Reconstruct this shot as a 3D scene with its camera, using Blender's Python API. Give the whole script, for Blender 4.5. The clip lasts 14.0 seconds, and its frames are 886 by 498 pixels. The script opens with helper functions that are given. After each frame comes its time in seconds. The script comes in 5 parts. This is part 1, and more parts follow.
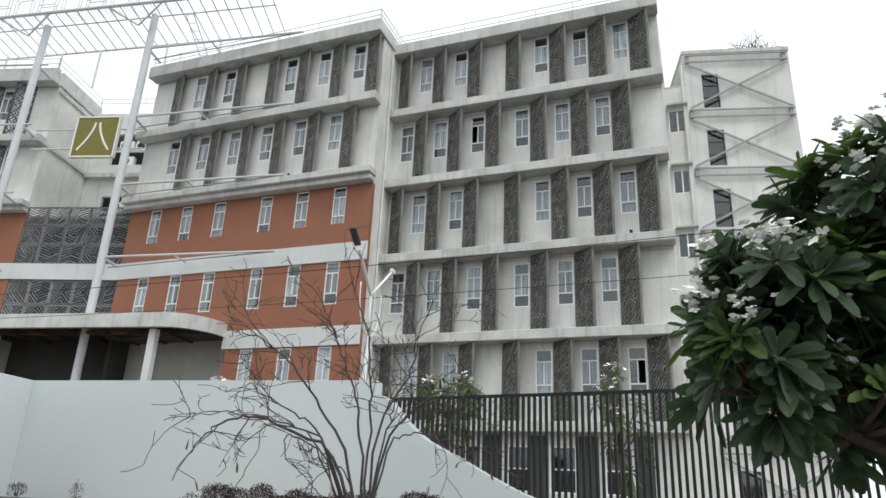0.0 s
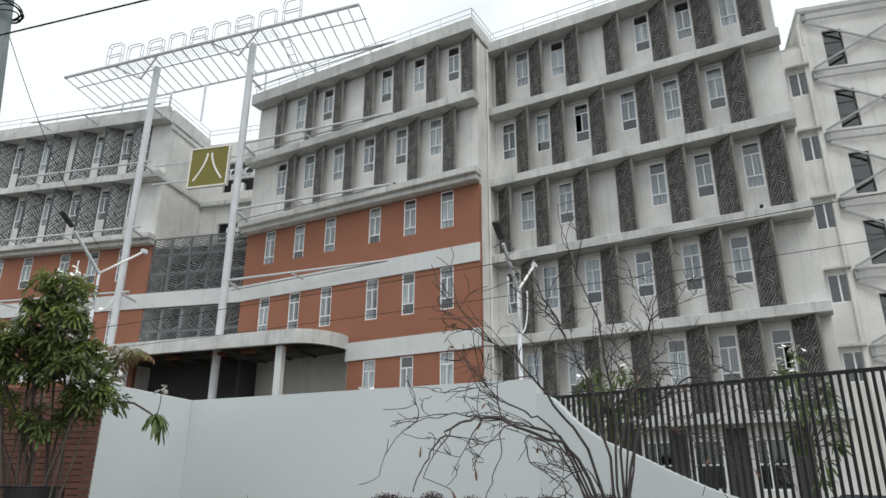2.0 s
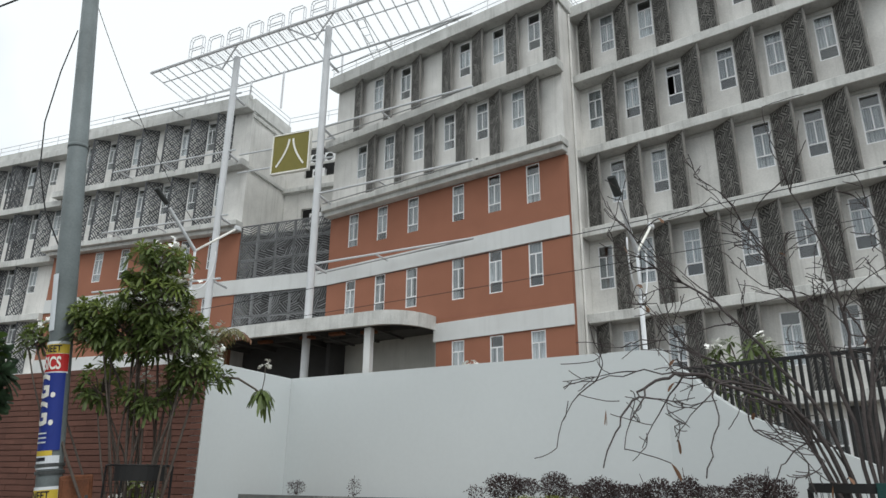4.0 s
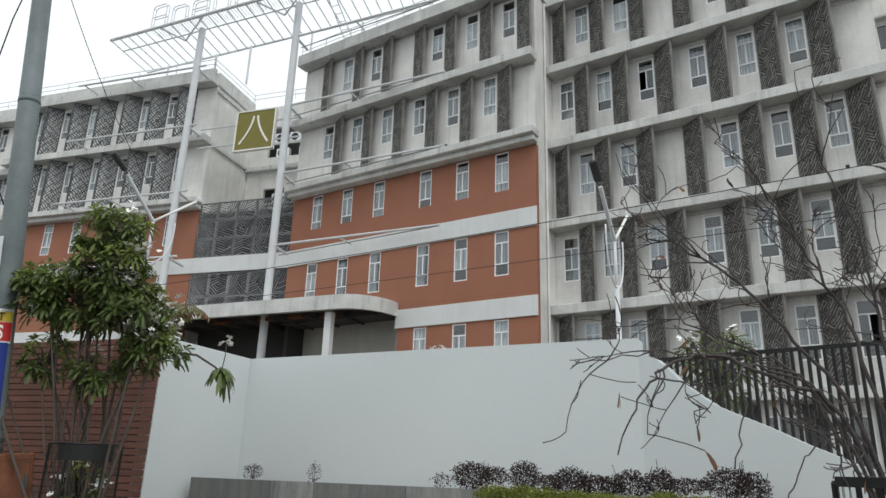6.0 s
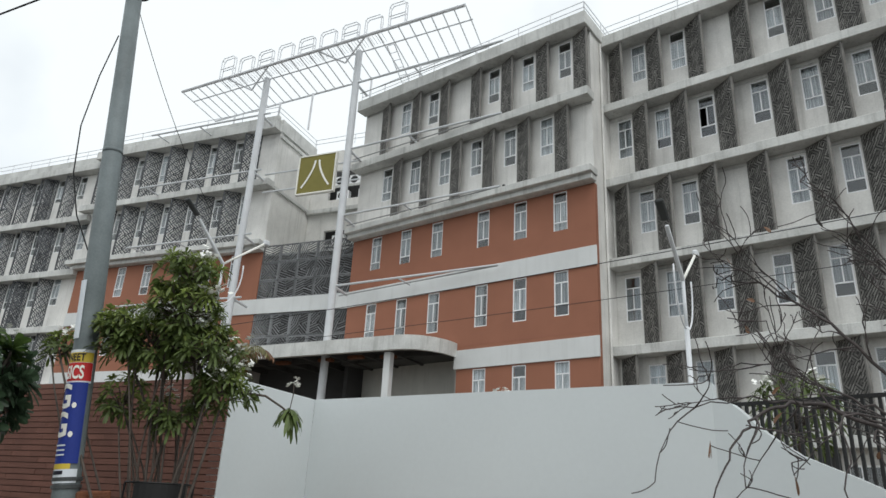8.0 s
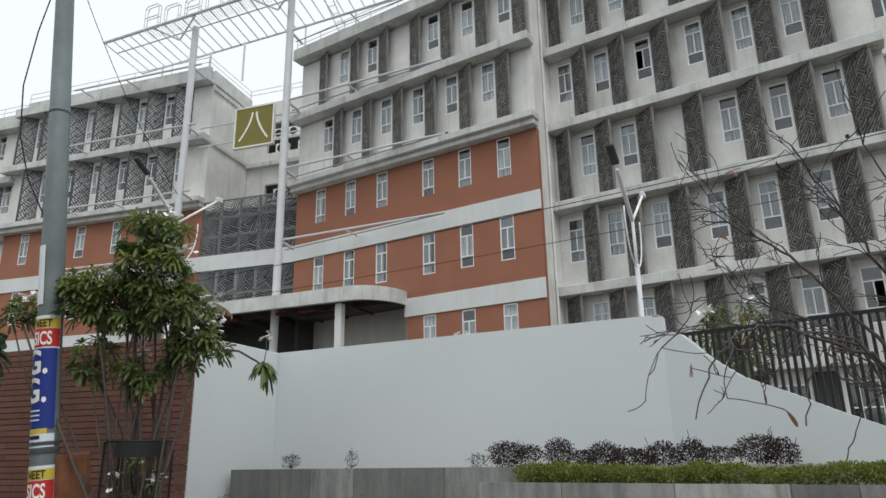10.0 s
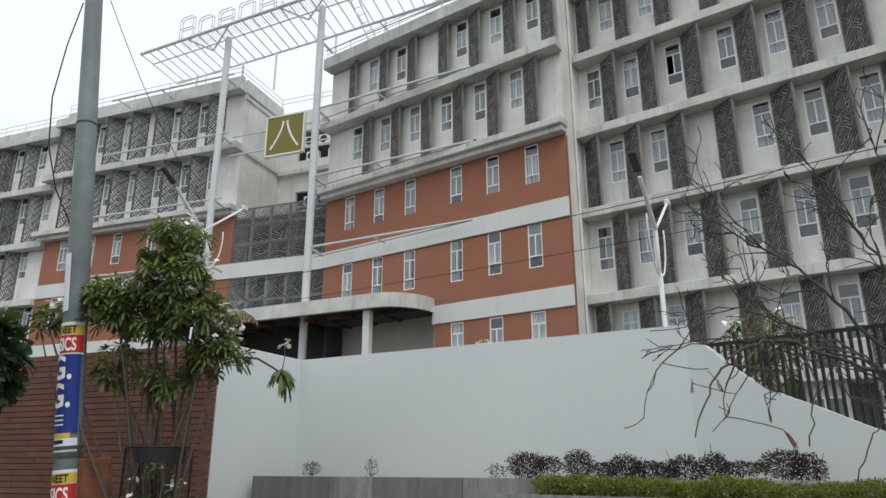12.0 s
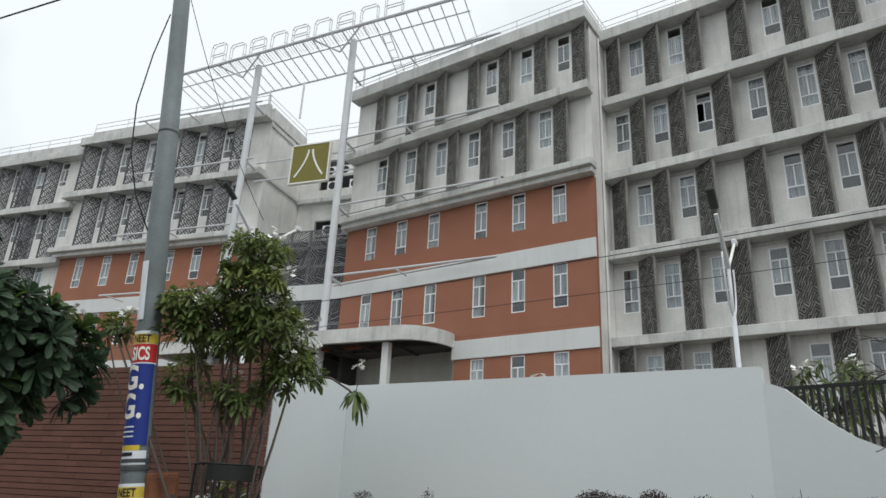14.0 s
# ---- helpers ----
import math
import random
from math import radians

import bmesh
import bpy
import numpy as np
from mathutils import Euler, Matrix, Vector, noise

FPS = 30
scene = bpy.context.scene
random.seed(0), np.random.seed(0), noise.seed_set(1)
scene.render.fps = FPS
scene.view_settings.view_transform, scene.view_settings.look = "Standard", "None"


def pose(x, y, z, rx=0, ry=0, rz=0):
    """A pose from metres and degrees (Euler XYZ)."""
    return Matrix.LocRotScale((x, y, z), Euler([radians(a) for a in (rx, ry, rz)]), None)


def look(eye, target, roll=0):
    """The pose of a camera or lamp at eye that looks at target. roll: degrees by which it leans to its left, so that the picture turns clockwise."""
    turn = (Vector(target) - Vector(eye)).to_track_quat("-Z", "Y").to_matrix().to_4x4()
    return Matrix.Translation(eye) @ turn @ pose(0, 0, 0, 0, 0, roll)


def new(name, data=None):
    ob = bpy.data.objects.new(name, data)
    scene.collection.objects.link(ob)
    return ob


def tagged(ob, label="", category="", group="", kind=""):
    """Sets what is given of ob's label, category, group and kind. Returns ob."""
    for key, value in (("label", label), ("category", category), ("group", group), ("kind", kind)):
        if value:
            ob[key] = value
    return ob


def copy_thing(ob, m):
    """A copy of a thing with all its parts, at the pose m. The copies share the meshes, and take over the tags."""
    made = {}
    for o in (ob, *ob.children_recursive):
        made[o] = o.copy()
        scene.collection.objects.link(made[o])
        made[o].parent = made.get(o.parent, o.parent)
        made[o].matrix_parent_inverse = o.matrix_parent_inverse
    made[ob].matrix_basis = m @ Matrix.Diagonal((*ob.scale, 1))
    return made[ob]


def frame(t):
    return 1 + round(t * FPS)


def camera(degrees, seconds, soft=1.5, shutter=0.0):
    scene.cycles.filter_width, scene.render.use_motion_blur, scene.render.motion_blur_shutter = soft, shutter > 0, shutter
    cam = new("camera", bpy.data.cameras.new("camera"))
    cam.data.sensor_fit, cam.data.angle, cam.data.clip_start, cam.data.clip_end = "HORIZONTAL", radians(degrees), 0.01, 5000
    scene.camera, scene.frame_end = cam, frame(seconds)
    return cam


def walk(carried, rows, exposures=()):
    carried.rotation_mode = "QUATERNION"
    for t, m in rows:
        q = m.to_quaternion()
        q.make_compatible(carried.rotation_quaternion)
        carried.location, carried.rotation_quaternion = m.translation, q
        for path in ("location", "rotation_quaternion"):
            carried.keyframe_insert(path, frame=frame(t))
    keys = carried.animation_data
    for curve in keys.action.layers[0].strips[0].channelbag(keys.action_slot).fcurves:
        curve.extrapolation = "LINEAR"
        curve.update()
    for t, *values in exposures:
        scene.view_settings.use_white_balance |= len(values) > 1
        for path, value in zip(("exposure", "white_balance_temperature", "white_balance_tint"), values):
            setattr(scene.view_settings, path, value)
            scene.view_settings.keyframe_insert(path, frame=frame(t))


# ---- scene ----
cam = camera(65.8, 14.0)
PATH = [
    (0, (12.712, -24.010, 0.999), (12.0312, -22.2548, 1.6737), 2.50),
    (0.5, (12.507, -24.040, 0.992), (11.6718, -22.3510, 1.6621), 1.19),
    (1, (12.308, -23.959, 0.996), (11.4412, -22.3100, 1.7231), 1.86),
    (1.5, (12.090, -23.898, 1.012), (11.2311, -22.2546, 1.7603), 3.06),
    (2, (11.737, -23.879, 0.991), (10.8122, -22.2405, 1.6697), 0.29),
    (2.5, (11.523, -23.819, 0.976), (10.5071, -22.2175, 1.6106), -0.56),
    (3, (11.304, -23.686, 0.957), (10.1533, -22.1613, 1.5499), -0.42),
    (5.5, (10.529, -23.172, 0.970), (9.4847, -21.6204, 1.6792), 2.51),
    (6, (10.518, -23.194, 0.943), (9.4909, -21.5887, 1.5506), 1.76),
    (6.5, (10.534, -23.145, 0.955), (9.6783, -21.4477, 1.5767), -0.11),
    (7, (10.504, -23.167, 0.956), (9.6487, -21.4775, 1.5983), 1.29),
    (7.5, (10.511, -23.128, 0.973), (9.4058, -21.5809, 1.5930), 1.29),
    (8, (10.437, -23.258, 0.954), (9.2933, -21.7784, 1.6649), 3.03),
    (8.5, (10.270, -23.590, 0.908), (9.1418, -22.0688, 1.5492), 2.22),
    (9, (10.249, -23.640, 0.893), (9.1688, -22.0540, 1.4551), 0.04),
    (11.5, (10.468, -23.529, 0.887), (9.4649, -21.8978, 1.4650), -1.09),
    (12, (10.455, -23.499, 0.919), (9.3561, -21.9354, 1.5093), -0.11),
    (12.5, (10.278, -23.427, 0.879), (8.9485, -22.0259, 1.3982), 1.45),
    (12.9, (10.264, -23.331, 0.850), (8.7840, -22.0755, 1.3321), 2.70),
    (13, (10.239, -23.330, 0.860), (8.7647, -22.0674, 1.3417), 2.28),
    (13.5, (9.898, -23.580, 0.833), (8.7185, -22.1237, 1.5332), 2.10),
    (14, (9.537, -23.913, 0.776), (8.4560, -22.3810, 1.4728), 2.76),
]
walk(cam, [(t, look(eye, target, roll)) for t, eye, target, roll in PATH], tuple((t, e, 6400, 8) for t, e in ((0.0, 0.12), (0.7, 0.05), (1.6, -0.05), (2.5, -0.08), (3.2, -0.09), (5.4, -0.05), (8.0, -0.10), (9.0, -0.15), (11.5, -0.11), (12.6, -0.13), (14.0, -0.16))))

# ---- world and light ----
world = bpy.data.worlds.new("overcast_sky")
scene.world = world
world.use_nodes = True
wn = world.node_tree.nodes
wl = world.node_tree.links
wn.clear()
w_out = wn.new("ShaderNodeOutputWorld")
w_bg = wn.new("ShaderNodeBackground")
w_sky = wn.new("ShaderNodeTexSky")
w_sky.sky_type = "NISHITA"
w_sky.sun_disc = False
w_sky.sun_elevation = radians(52)
w_sky.sun_rotation = radians(125)
w_sky.air_density = 1.0
w_sky.dust_density = 3.0
w_scale = wn.new("ShaderNodeMix")
w_scale.data_type = "RGBA"
w_scale.blend_type = "MULTIPLY"
w_scale.inputs[0].default_value = 1.0
w_scale.inputs[7].default_value = (0.15, 0.15, 0.15, 1)
w_coord = wn.new("ShaderNodeTexCoord")
w_noise = wn.new("ShaderNodeTexNoise")
w_noise.inputs["Scale"].default_value = 2.2
w_noise.inputs["Detail"].default_value = 5
w_ramp = wn.new("ShaderNodeValToRGB")
w_ramp.color_ramp.elements[0].position = 0.30
w_ramp.color_ramp.elements[0].color = (0.62, 0.62, 0.62, 1)
w_ramp.color_ramp.elements[1].position = 0.52
w_ramp.color_ramp.elements[1].color = (1, 1, 1, 1)
w_mix = wn.new("ShaderNodeMix")
w_mix.data_type = "RGBA"
w_mix.inputs[7].default_value = (1.06, 1.10, 1.12, 1)
wl.new(w_sky.outputs[0], w_scale.inputs[6])
wl.new(w_coord.outputs["Generated"], w_noise.inputs["Vector"])
wl.new(w_noise.outputs["Fac"], w_ramp.inputs[0])
wl.new(w_ramp.outputs[0], w_mix.inputs[0])
wl.new(w_scale.outputs[2], w_mix.inputs[6])
wl.new(w_mix.outputs[2], w_bg.inputs["Color"])
w_bg.inputs["Strength"].default_value = 1.0
wl.new(w_bg.outputs[0], w_out.inputs["Surface"])

sun_data = bpy.data.lights.new("sun", "SUN")
sun_data.energy = 1.15
sun_data.angle = radians(25)
sun_data.color = (1.0, 0.985, 0.96)
sun = new("sun", sun_data)
sun.matrix_world = look((43, -30, 67), (0, 0, 0))


# ---- materials ----
def material(name, colour, rough=0.8, metal=0.0, vary=0.15, scale=3.0, fine=60.0, bump=0.15, streak=0.0, stain_shade=(0.2, 0.19, 0.17), each=0.0, spec=0.3, island=0.0, grain=(2.6, 2.6, 0.16), limits=(0.52, 0.80)):
    """Procedural surface: large and fine variation, optional rain, vein or fold-shade streaks and a shift from piece to
    piece.
    """
    m = bpy.data.materials.new(name)
    m.use_nodes = True
    n, l = m.node_tree.nodes, m.node_tree.links
    b = n["Principled BSDF"]
    b.inputs["Roughness"].default_value = rough
    b.inputs["Metallic"].default_value = metal
    b.inputs["Specular IOR Level"].default_value = spec
    tc = n.new("ShaderNodeTexCoord")
    big = n.new("ShaderNodeTexNoise")
    big.inputs["Scale"].default_value = scale
    big.inputs["Detail"].default_value = 6
    small = n.new("ShaderNodeTexNoise")
    small.inputs["Scale"].default_value = fine
    small.inputs["Detail"].default_value = 4
    geo = n.new("ShaderNodeNewGeometry")
    l.new(geo.outputs["Position"], big.inputs["Vector"])
    l.new(geo.outputs["Position"], small.inputs["Vector"])
    total = n.new("ShaderNodeMath")
    total.operation = "MULTIPLY_ADD"
    total.inputs[1].default_value = 0.45
    l.new(small.outputs["Fac"], total.inputs[0])
    l.new(big.outputs["Fac"], total.inputs[2])
    rng = n.new("ShaderNodeMapRange")
    rng.inputs["From Min"].default_value = 0.45
    rng.inputs["From Max"].default_value = 1.0
    rng.inputs["To Min"].default_value = 1 - vary
    rng.inputs["To Max"].default_value = 1 + vary
    l.new(total.outputs[0], rng.inputs["Value"])
    value = rng.outputs[0]
    if each or island:
        info = n.new("ShaderNodeObjectInfo")
        r2 = n.new("ShaderNodeMapRange")
        r2.inputs["To Min"].default_value = 1 - (each or island)
        r2.inputs["To Max"].default_value = 1 + (each or island)
        l.new(geo.outputs["Random Per Island"] if island else info.outputs["Random"], r2.inputs["Value"])
        mul = n.new("ShaderNodeMath")
        mul.operation = "MULTIPLY"
        l.new(value, mul.inputs[0])
        l.new(r2.outputs[0], mul.inputs[1])
        value = mul.outputs[0]
    mix = n.new("ShaderNodeVectorMath")
    mix.operation = "SCALE"
    mix.inputs[0].default_value = colour
    l.new(value, mix.inputs["Scale"])
    out = mix.outputs[0]
    if streak:
        sep = n.new("ShaderNodeMapping")
        sep.inputs["Scale"].default_value = grain
        l.new(geo.outputs["Position"], sep.inputs["Vector"])
        st = n.new("ShaderNodeTexNoise")
        st.inputs["Scale"].default_value = 1.6
        st.inputs["Detail"].default_value = 7
        st.inputs["Roughness"].default_value = 0.65
        l.new(sep.outputs[0], st.inputs["Vector"])
        sr = n.new("ShaderNodeMapRange")
        sr.inputs["From Min"].default_value = limits[0]
        sr.inputs["From Max"].default_value = limits[1]
        sr.inputs["To Max"].default_value = streak
        l.new(st.outputs["Fac"], sr.inputs["Value"])
        mx = n.new("ShaderNodeMix")
        mx.data_type = "RGBA"
        mx.inputs[7].default_value = (*stain_shade, 1)
        l.new(sr.outputs[0], mx.inputs[0])
        l.new(out, mx.inputs[6])
        out = mx.outputs[2]
    l.new(out, b.inputs["Base Color"])
    if bump:
        bp = n.new("ShaderNodeBump")
        bp.inputs["Strength"].default_value = bump
        bp.inputs["Distance"].default_value = 0.02
        l.new(small.outputs["Fac"], bp.inputs["Height"])
        l.new(bp.outputs[0], b.inputs["Normal"])
    return m


def glass_material(name, tint):
    m = bpy.data.materials.new(name)
    m.use_nodes = True
    n, l = m.node_tree.nodes, m.node_tree.links
    n.remove(n["Principled BSDF"])
    tr = n.new("ShaderNodeBsdfTransparent")
    tr.inputs[0].default_value = (*tint, 1)
    gl = n.new("ShaderNodeBsdfGlossy")
    gl.inputs["Roughness"].default_value = 0.03
    mx = n.new("ShaderNodeMixShader")
    mx.inputs[0].default_value = 0.08
    l.new(tr.outputs[0], mx.inputs[1])
    l.new(gl.outputs[0], mx.inputs[2])
    l.new(mx.outputs[0], n["Material Output"].inputs["Surface"])
    return m


def leaf_material(name, colour, vary=0.35, rough=0.45):
    m = material(name, colour, rough=rough, vary=0.25, scale=6, fine=40, bump=0.05, island=vary, spec=0.4)
    b = m.node_tree.nodes["Principled BSDF"]
    n, l = m.node_tree.nodes, m.node_tree.links
    tr = n.new("ShaderNodeBsdfTranslucent")
    source = b.inputs["Base Color"].links[0].from_socket
    l.new(source, tr.inputs["Color"])
    mx = n.new("ShaderNodeMixShader")
    mx.inputs[0].default_value = 0.38
    l.new(b.outputs[0], mx.inputs[1])
    l.new(tr.outputs[0], mx.inputs[2])
    l.new(mx.outputs[0], n["Material Output"].inputs["Surface"])
    return m


PAINT = material("weathered_white_paint", (0.69, 0.682, 0.655), vary=0.18, scale=0.75, fine=18, bump=0.15, streak=0.45, stain_shade=(0.25, 0.25, 0.225))
SLAB = material("slab_concrete_paint", (0.57, 0.575, 0.555), vary=0.22, scale=1.1, fine=18, bump=0.2, streak=0.65, stain_shade=(0.19, 0.19, 0.175))
ORANGE = material("terracotta_paint", (0.305, 0.132, 0.083), vary=0.08, scale=0.8, fine=30, bump=0.12, streak=0.12, stain_shade=(0.30, 0.12, 0.07))
BAND = material("pale_band_paint", (0.64, 0.655, 0.65), vary=0.08, scale=0.8, fine=30, bump=0.1, streak=0.25, stain_shade=(0.4, 0.4, 0.38))
FIN = material("dark_cast_lattice", (0.195, 0.189, 0.176), vary=0.3, scale=2.0, fine=30, bump=0.3, island=0.45)
# Shade in the gaps of the fins, as a near-black colour.
FINBACK = material("fin_gap_shade", (0.048, 0.047, 0.045), vary=0.3, scale=2.5, fine=30, bump=0.3)
SCREEN = material("pale_cast_screen", (0.195, 0.20, 0.205), vary=0.2, scale=2.0, fine=30, bump=0.3, island=0.4)
FINPALE = material("grey_cast_lattice", (0.095, 0.100, 0.107), vary=0.25, scale=2.0, fine=30, bump=0.3, island=0.6)
# Dark cladding panels; also stands in for shade behind screens and in the porch.
DARKWALL = material("dark_cladding_and_shade", (0.060, 0.060, 0.060), vary=0.2, scale=1.0)
FRAME = material("white_window_frame", (0.86, 0.87, 0.88), rough=0.4, vary=0.05, bump=0.0)
GLASS = glass_material("window_glass", (0.86, 0.885, 0.89))
# The upright dark streaks paint the shade between the curtain folds.
CURTAIN = material("grey_white_curtain", (0.74, 0.75, 0.77), vary=0.2, scale=2, fine=90, bump=0.1, each=0.35, streak=0.75, stain_shade=(0.15, 0.155, 0.165), grain=(9, 9, 0.2), limits=(0.45, 0.62))
# Room shade put into the colour of sheets added behind the openings.
INSIDE = material("room_shade_colour", (0.10, 0.10, 0.10), vary=0.15)
STEEL = material("pale_painted_steel", (0.62, 0.64, 0.66), rough=0.45, vary=0.08, scale=1.5, bump=0.05, streak=0.2, stain_shade=(0.35, 0.33, 0.3))
BRACE = material("grey_painted_brace", (0.33, 0.34, 0.34), rough=0.5, vary=0.12, bump=0.05)
RAIL = material("white_painted_pipe", (0.70, 0.71, 0.73), rough=0.45, vary=0.05, bump=0.0)
OLIVE = material("olive_sign_panel", (0.20, 0.175, 0.04), rough=0.5, vary=0.08)
SIGNWHITE = material("white_sign_enamel", (0.85, 0.84, 0.78), rough=0.4, vary=0.04)
WALLWHITE = material("smooth_white_wall_paint", (0.605, 0.64, 0.645), rough=0.6, vary=0.035, scale=0.35, fine=14, bump=0.05, streak=0.05, stain_shade=(0.62, 0.62, 0.60))
BRICK = material("maroon_brick", (0.132, 0.061, 0.045), vary=0.15, scale=2, fine=50, bump=0.4, each=0.14)
BRICKREST = material("maroon_brick_course", (0.130, 0.060, 0.044), vary=0.15, scale=2, fine=50, bump=0.4, island=0.14)
MORTAR = material("dark_brick_joint", (0.045, 0.022, 0.018), vary=0.2)
STONE = material("grey_veined_stone", (0.30, 0.305, 0.285), rough=0.6, vary=0.22, scale=1.1, fine=24, bump=0.12, streak=0.8, stain_shade=(0.085, 0.095, 0.098), each=0.45, grain=(3.6, 3.6, 0.42), limits=(0.40, 0.70))
# White porch wall, base colour lowered to hold part of its shade.
PORCH = material("porch_paint_with_shade", (0.50, 0.50, 0.465), vary=0.15, scale=0.8, streak=0.3, stain_shade=(0.2, 0.2, 0.18))
# Shade under the canopy and porch ceiling put into a dark base colour.
SOFFIT = material("soffit_shade_colour", (0.075, 0.075, 0.072), vary=0.25, scale=1.2)
COPING = material("pale_stone_coping", (0.42, 0.42, 0.40), vary=0.12, scale=2)
SOIL = material("dry_garden_soil", (0.13, 0.09, 0.06), vary=0.3, scale=6, fine=80, bump=0.6)
PAVE = material("dusty_pavement", (0.172, 0.150, 0.127), vary=0.2, scale=1.0, fine=60, bump=0.4)
ASPHALT = material("worn_asphalt", (0.06, 0.06, 0.06), vary=0.25, scale=1.0, fine=120, bump=0.5)
BLACK = material("black_painted_steel", (0.014, 0.014, 0.014), rough=0.55, vary=0.2, bump=0.05)
POLE = material("grey_steel_pole", (0.160, 0.186, 0.19), rough=0.55, vary=0.22, scale=3, fine=40, bump=0.1, streak=0.35, stain_shade=(0.09, 0.08, 0.07))
RUST = material("rusty_steel_box", (0.16, 0.062, 0.03), rough=0.75, vary=0.35, scale=5, fine=50, bump=0.3, streak=0.6, stain_shade=(0.06, 0.045, 0.04))
DARKSTEEL = material("dark_steel", (0.06, 0.065, 0.065), rough=0.5, vary=0.2)
GREEN = material("dark_green_enamel", (0.008, 0.048, 0.044), rough=0.4, vary=0.12)
PALEGREEN = material("pale_green_print", (0.13, 0.24, 0.22), rough=0.5, vary=0.08, bump=0)
BARK = material("grey_brown_bark", (0.095, 0.078, 0.066), vary=0.3, scale=6, fine=60, bump=0.5)
TWIG = material("dark_bare_twig", (0.075, 0.064, 0.062), vary=0.3, scale=8, fine=60, bump=0.4)
LEAF = leaf_material("deep_green_leaf", (0.056, 0.092, 0.046), rough=0.36)
LEAFDARK = leaf_material("shaded_green_leaf", (0.056, 0.094, 0.052))
LEAFTIP = leaf_material("fresh_green_leaf", (0.082, 0.135, 0.034))
LEAFDROOP = leaf_material("olive_green_leaf", (0.105, 0.145, 0.042))
LEAFOLIVE = leaf_material("yellow_olive_leaf", (0.19, 0.24, 0.062))
DRYLEAF = leaf_material("dry_orange_leaf", (0.22, 0.12, 0.07))
HEDGE = leaf_material("yellow_green_hedge_leaf", (0.185, 0.205, 0.04), vary=0.5)
REDBUSH = leaf_material("dark_purple_shrub_leaf", (0.055, 0.035, 0.035))
PALEBUSH = leaf_material("pale_shrub_leaf", (0.20, 0.22, 0.14))
PETAL = material("white_petal", (0.88, 0.88, 0.84), vary=0.06, bump=0.0)
PALM = leaf_material("dry_palm_frond", (0.20, 0.19, 0.08))
BLUE = material("blue_poster_paper", (0.020, 0.040, 0.24), rough=0.6, vary=0.12, bump=0.03)
RED = material("red_poster_paper", (0.50, 0.03, 0.03), rough=0.6, vary=0.1, bump=0.03)
YELLOW = material("yellow_poster_paper", (0.62, 0.46, 0.06), rough=0.6, vary=0.1, bump=0.03)
PAPER = material("white_poster_paper", (0.70, 0.74, 0.78), rough=0.6, vary=0.08, bump=0.03)
INK = material("black_print", (0.02, 0.02, 0.03), rough=0.6, vary=0.05, bump=0)
CARPAINT = material("dark_car_paint", (0.03, 0.035, 0.045), rough=0.2, vary=0.05, bump=0, spec=0.6)
RUBBER = material("black_rubber", (0.02, 0.02, 0.02), rough=0.8)


# ---- mesh helpers ----
def part(name, bm, mat, parent=None, label="", smooth=False):
    """Links a bmesh as one mesh object, under a thing or a part where one is given."""
    me = bpy.data.meshes.new(name)
    bm.to_mesh(me)
    bm.free()
    me.materials.append(mat)
    if smooth:
        for p in me.polygons:
            p.use_smooth = True
    return hang(name, me, parent, label)


def hang(name, me, parent=None, label="", m=None):
    ob = new(name, me)
    if parent:
        ob.parent = parent
    if m is not None:
        ob.matrix_basis = m
    if label:
        ob["label"] = label
    return ob


def box(bm, x0, x1, y0, y1, z0, z1, bevel=0.0):
    r = bmesh.ops.create_cube(bm, size=1)
    for v in r["verts"]:
        v.co = Vector(((x0 + x1) / 2 + v.co.x * (x1 - x0), (y0 + y1) / 2 + v.co.y * (y1 - y0), (z0 + z1) / 2 + v.co.z * (z1 - z0)))
    if bevel:
        edges = list({e for v in r["verts"] for e in v.link_edges})
        bmesh.ops.bevel(bm, geom=edges, offset=bevel, segments=1, affect="EDGES")
    return bm


def boxes(*rows, bevel=0.0):
    bm = bmesh.new()
    for r in rows:
        box(bm, *r, bevel=bevel)
    return bm


def tube(bm, points, radii, sides=8, cap=True):
    """A tapered tube along a line of points."""
    pts = [Vector(p) for p in points]
    if not isinstance(radii, (list, tuple)):
        radii = [radii] * len(pts)
    rings = []
    side = None
    for i, p in enumerate(pts):
        d = (pts[min(i + 1, len(pts) - 1)] - pts[max(i - 1, 0)]).normalized()
        if side is None:
            side = d.orthogonal().normalized()
        side = (side - d * side.dot(d)).normalized()
        up = d.cross(side)
        rings.append([bm.verts.new(p + radii[i] * (math.cos(a) * side + math.sin(a) * up)) for a in (2 * math.pi * k / sides for k in range(sides))])
    for a, b in zip(rings, rings[1:]):
        for k in range(sides):
            bm.faces.new((a[k], a[(k + 1) % sides], b[(k + 1) % sides], b[k]))
    if cap:
        bm.faces.new(rings[0][::-1])
        bm.faces.new(rings[-1])
    return bm


def bar(bm, p, q, width, depth, y=0.0):
    """A flat bar in the xz plane from p to q."""
    p, q = Vector((p[0], 0, p[1])), Vector((q[0], 0, q[1]))
    d = (q - p).normalized()
    s = Vector((-d.z, 0, d.x)) * width / 2
    o = Vector((0, depth / 2, 0))
    c = Vector((0, y, 0))
    v = [bm.verts.new(c + a + b + e) for e in (-o, o) for a, b in ((p, -s), (q, -s), (q, s), (p, s))]
    for f in ((0, 1, 2, 3), (7, 6, 5, 4), (0, 4, 5, 1), (1, 5, 6, 2), (2, 6, 7, 3), (3, 7, 4, 0)):
        bm.faces.new([v[i] for i in f])


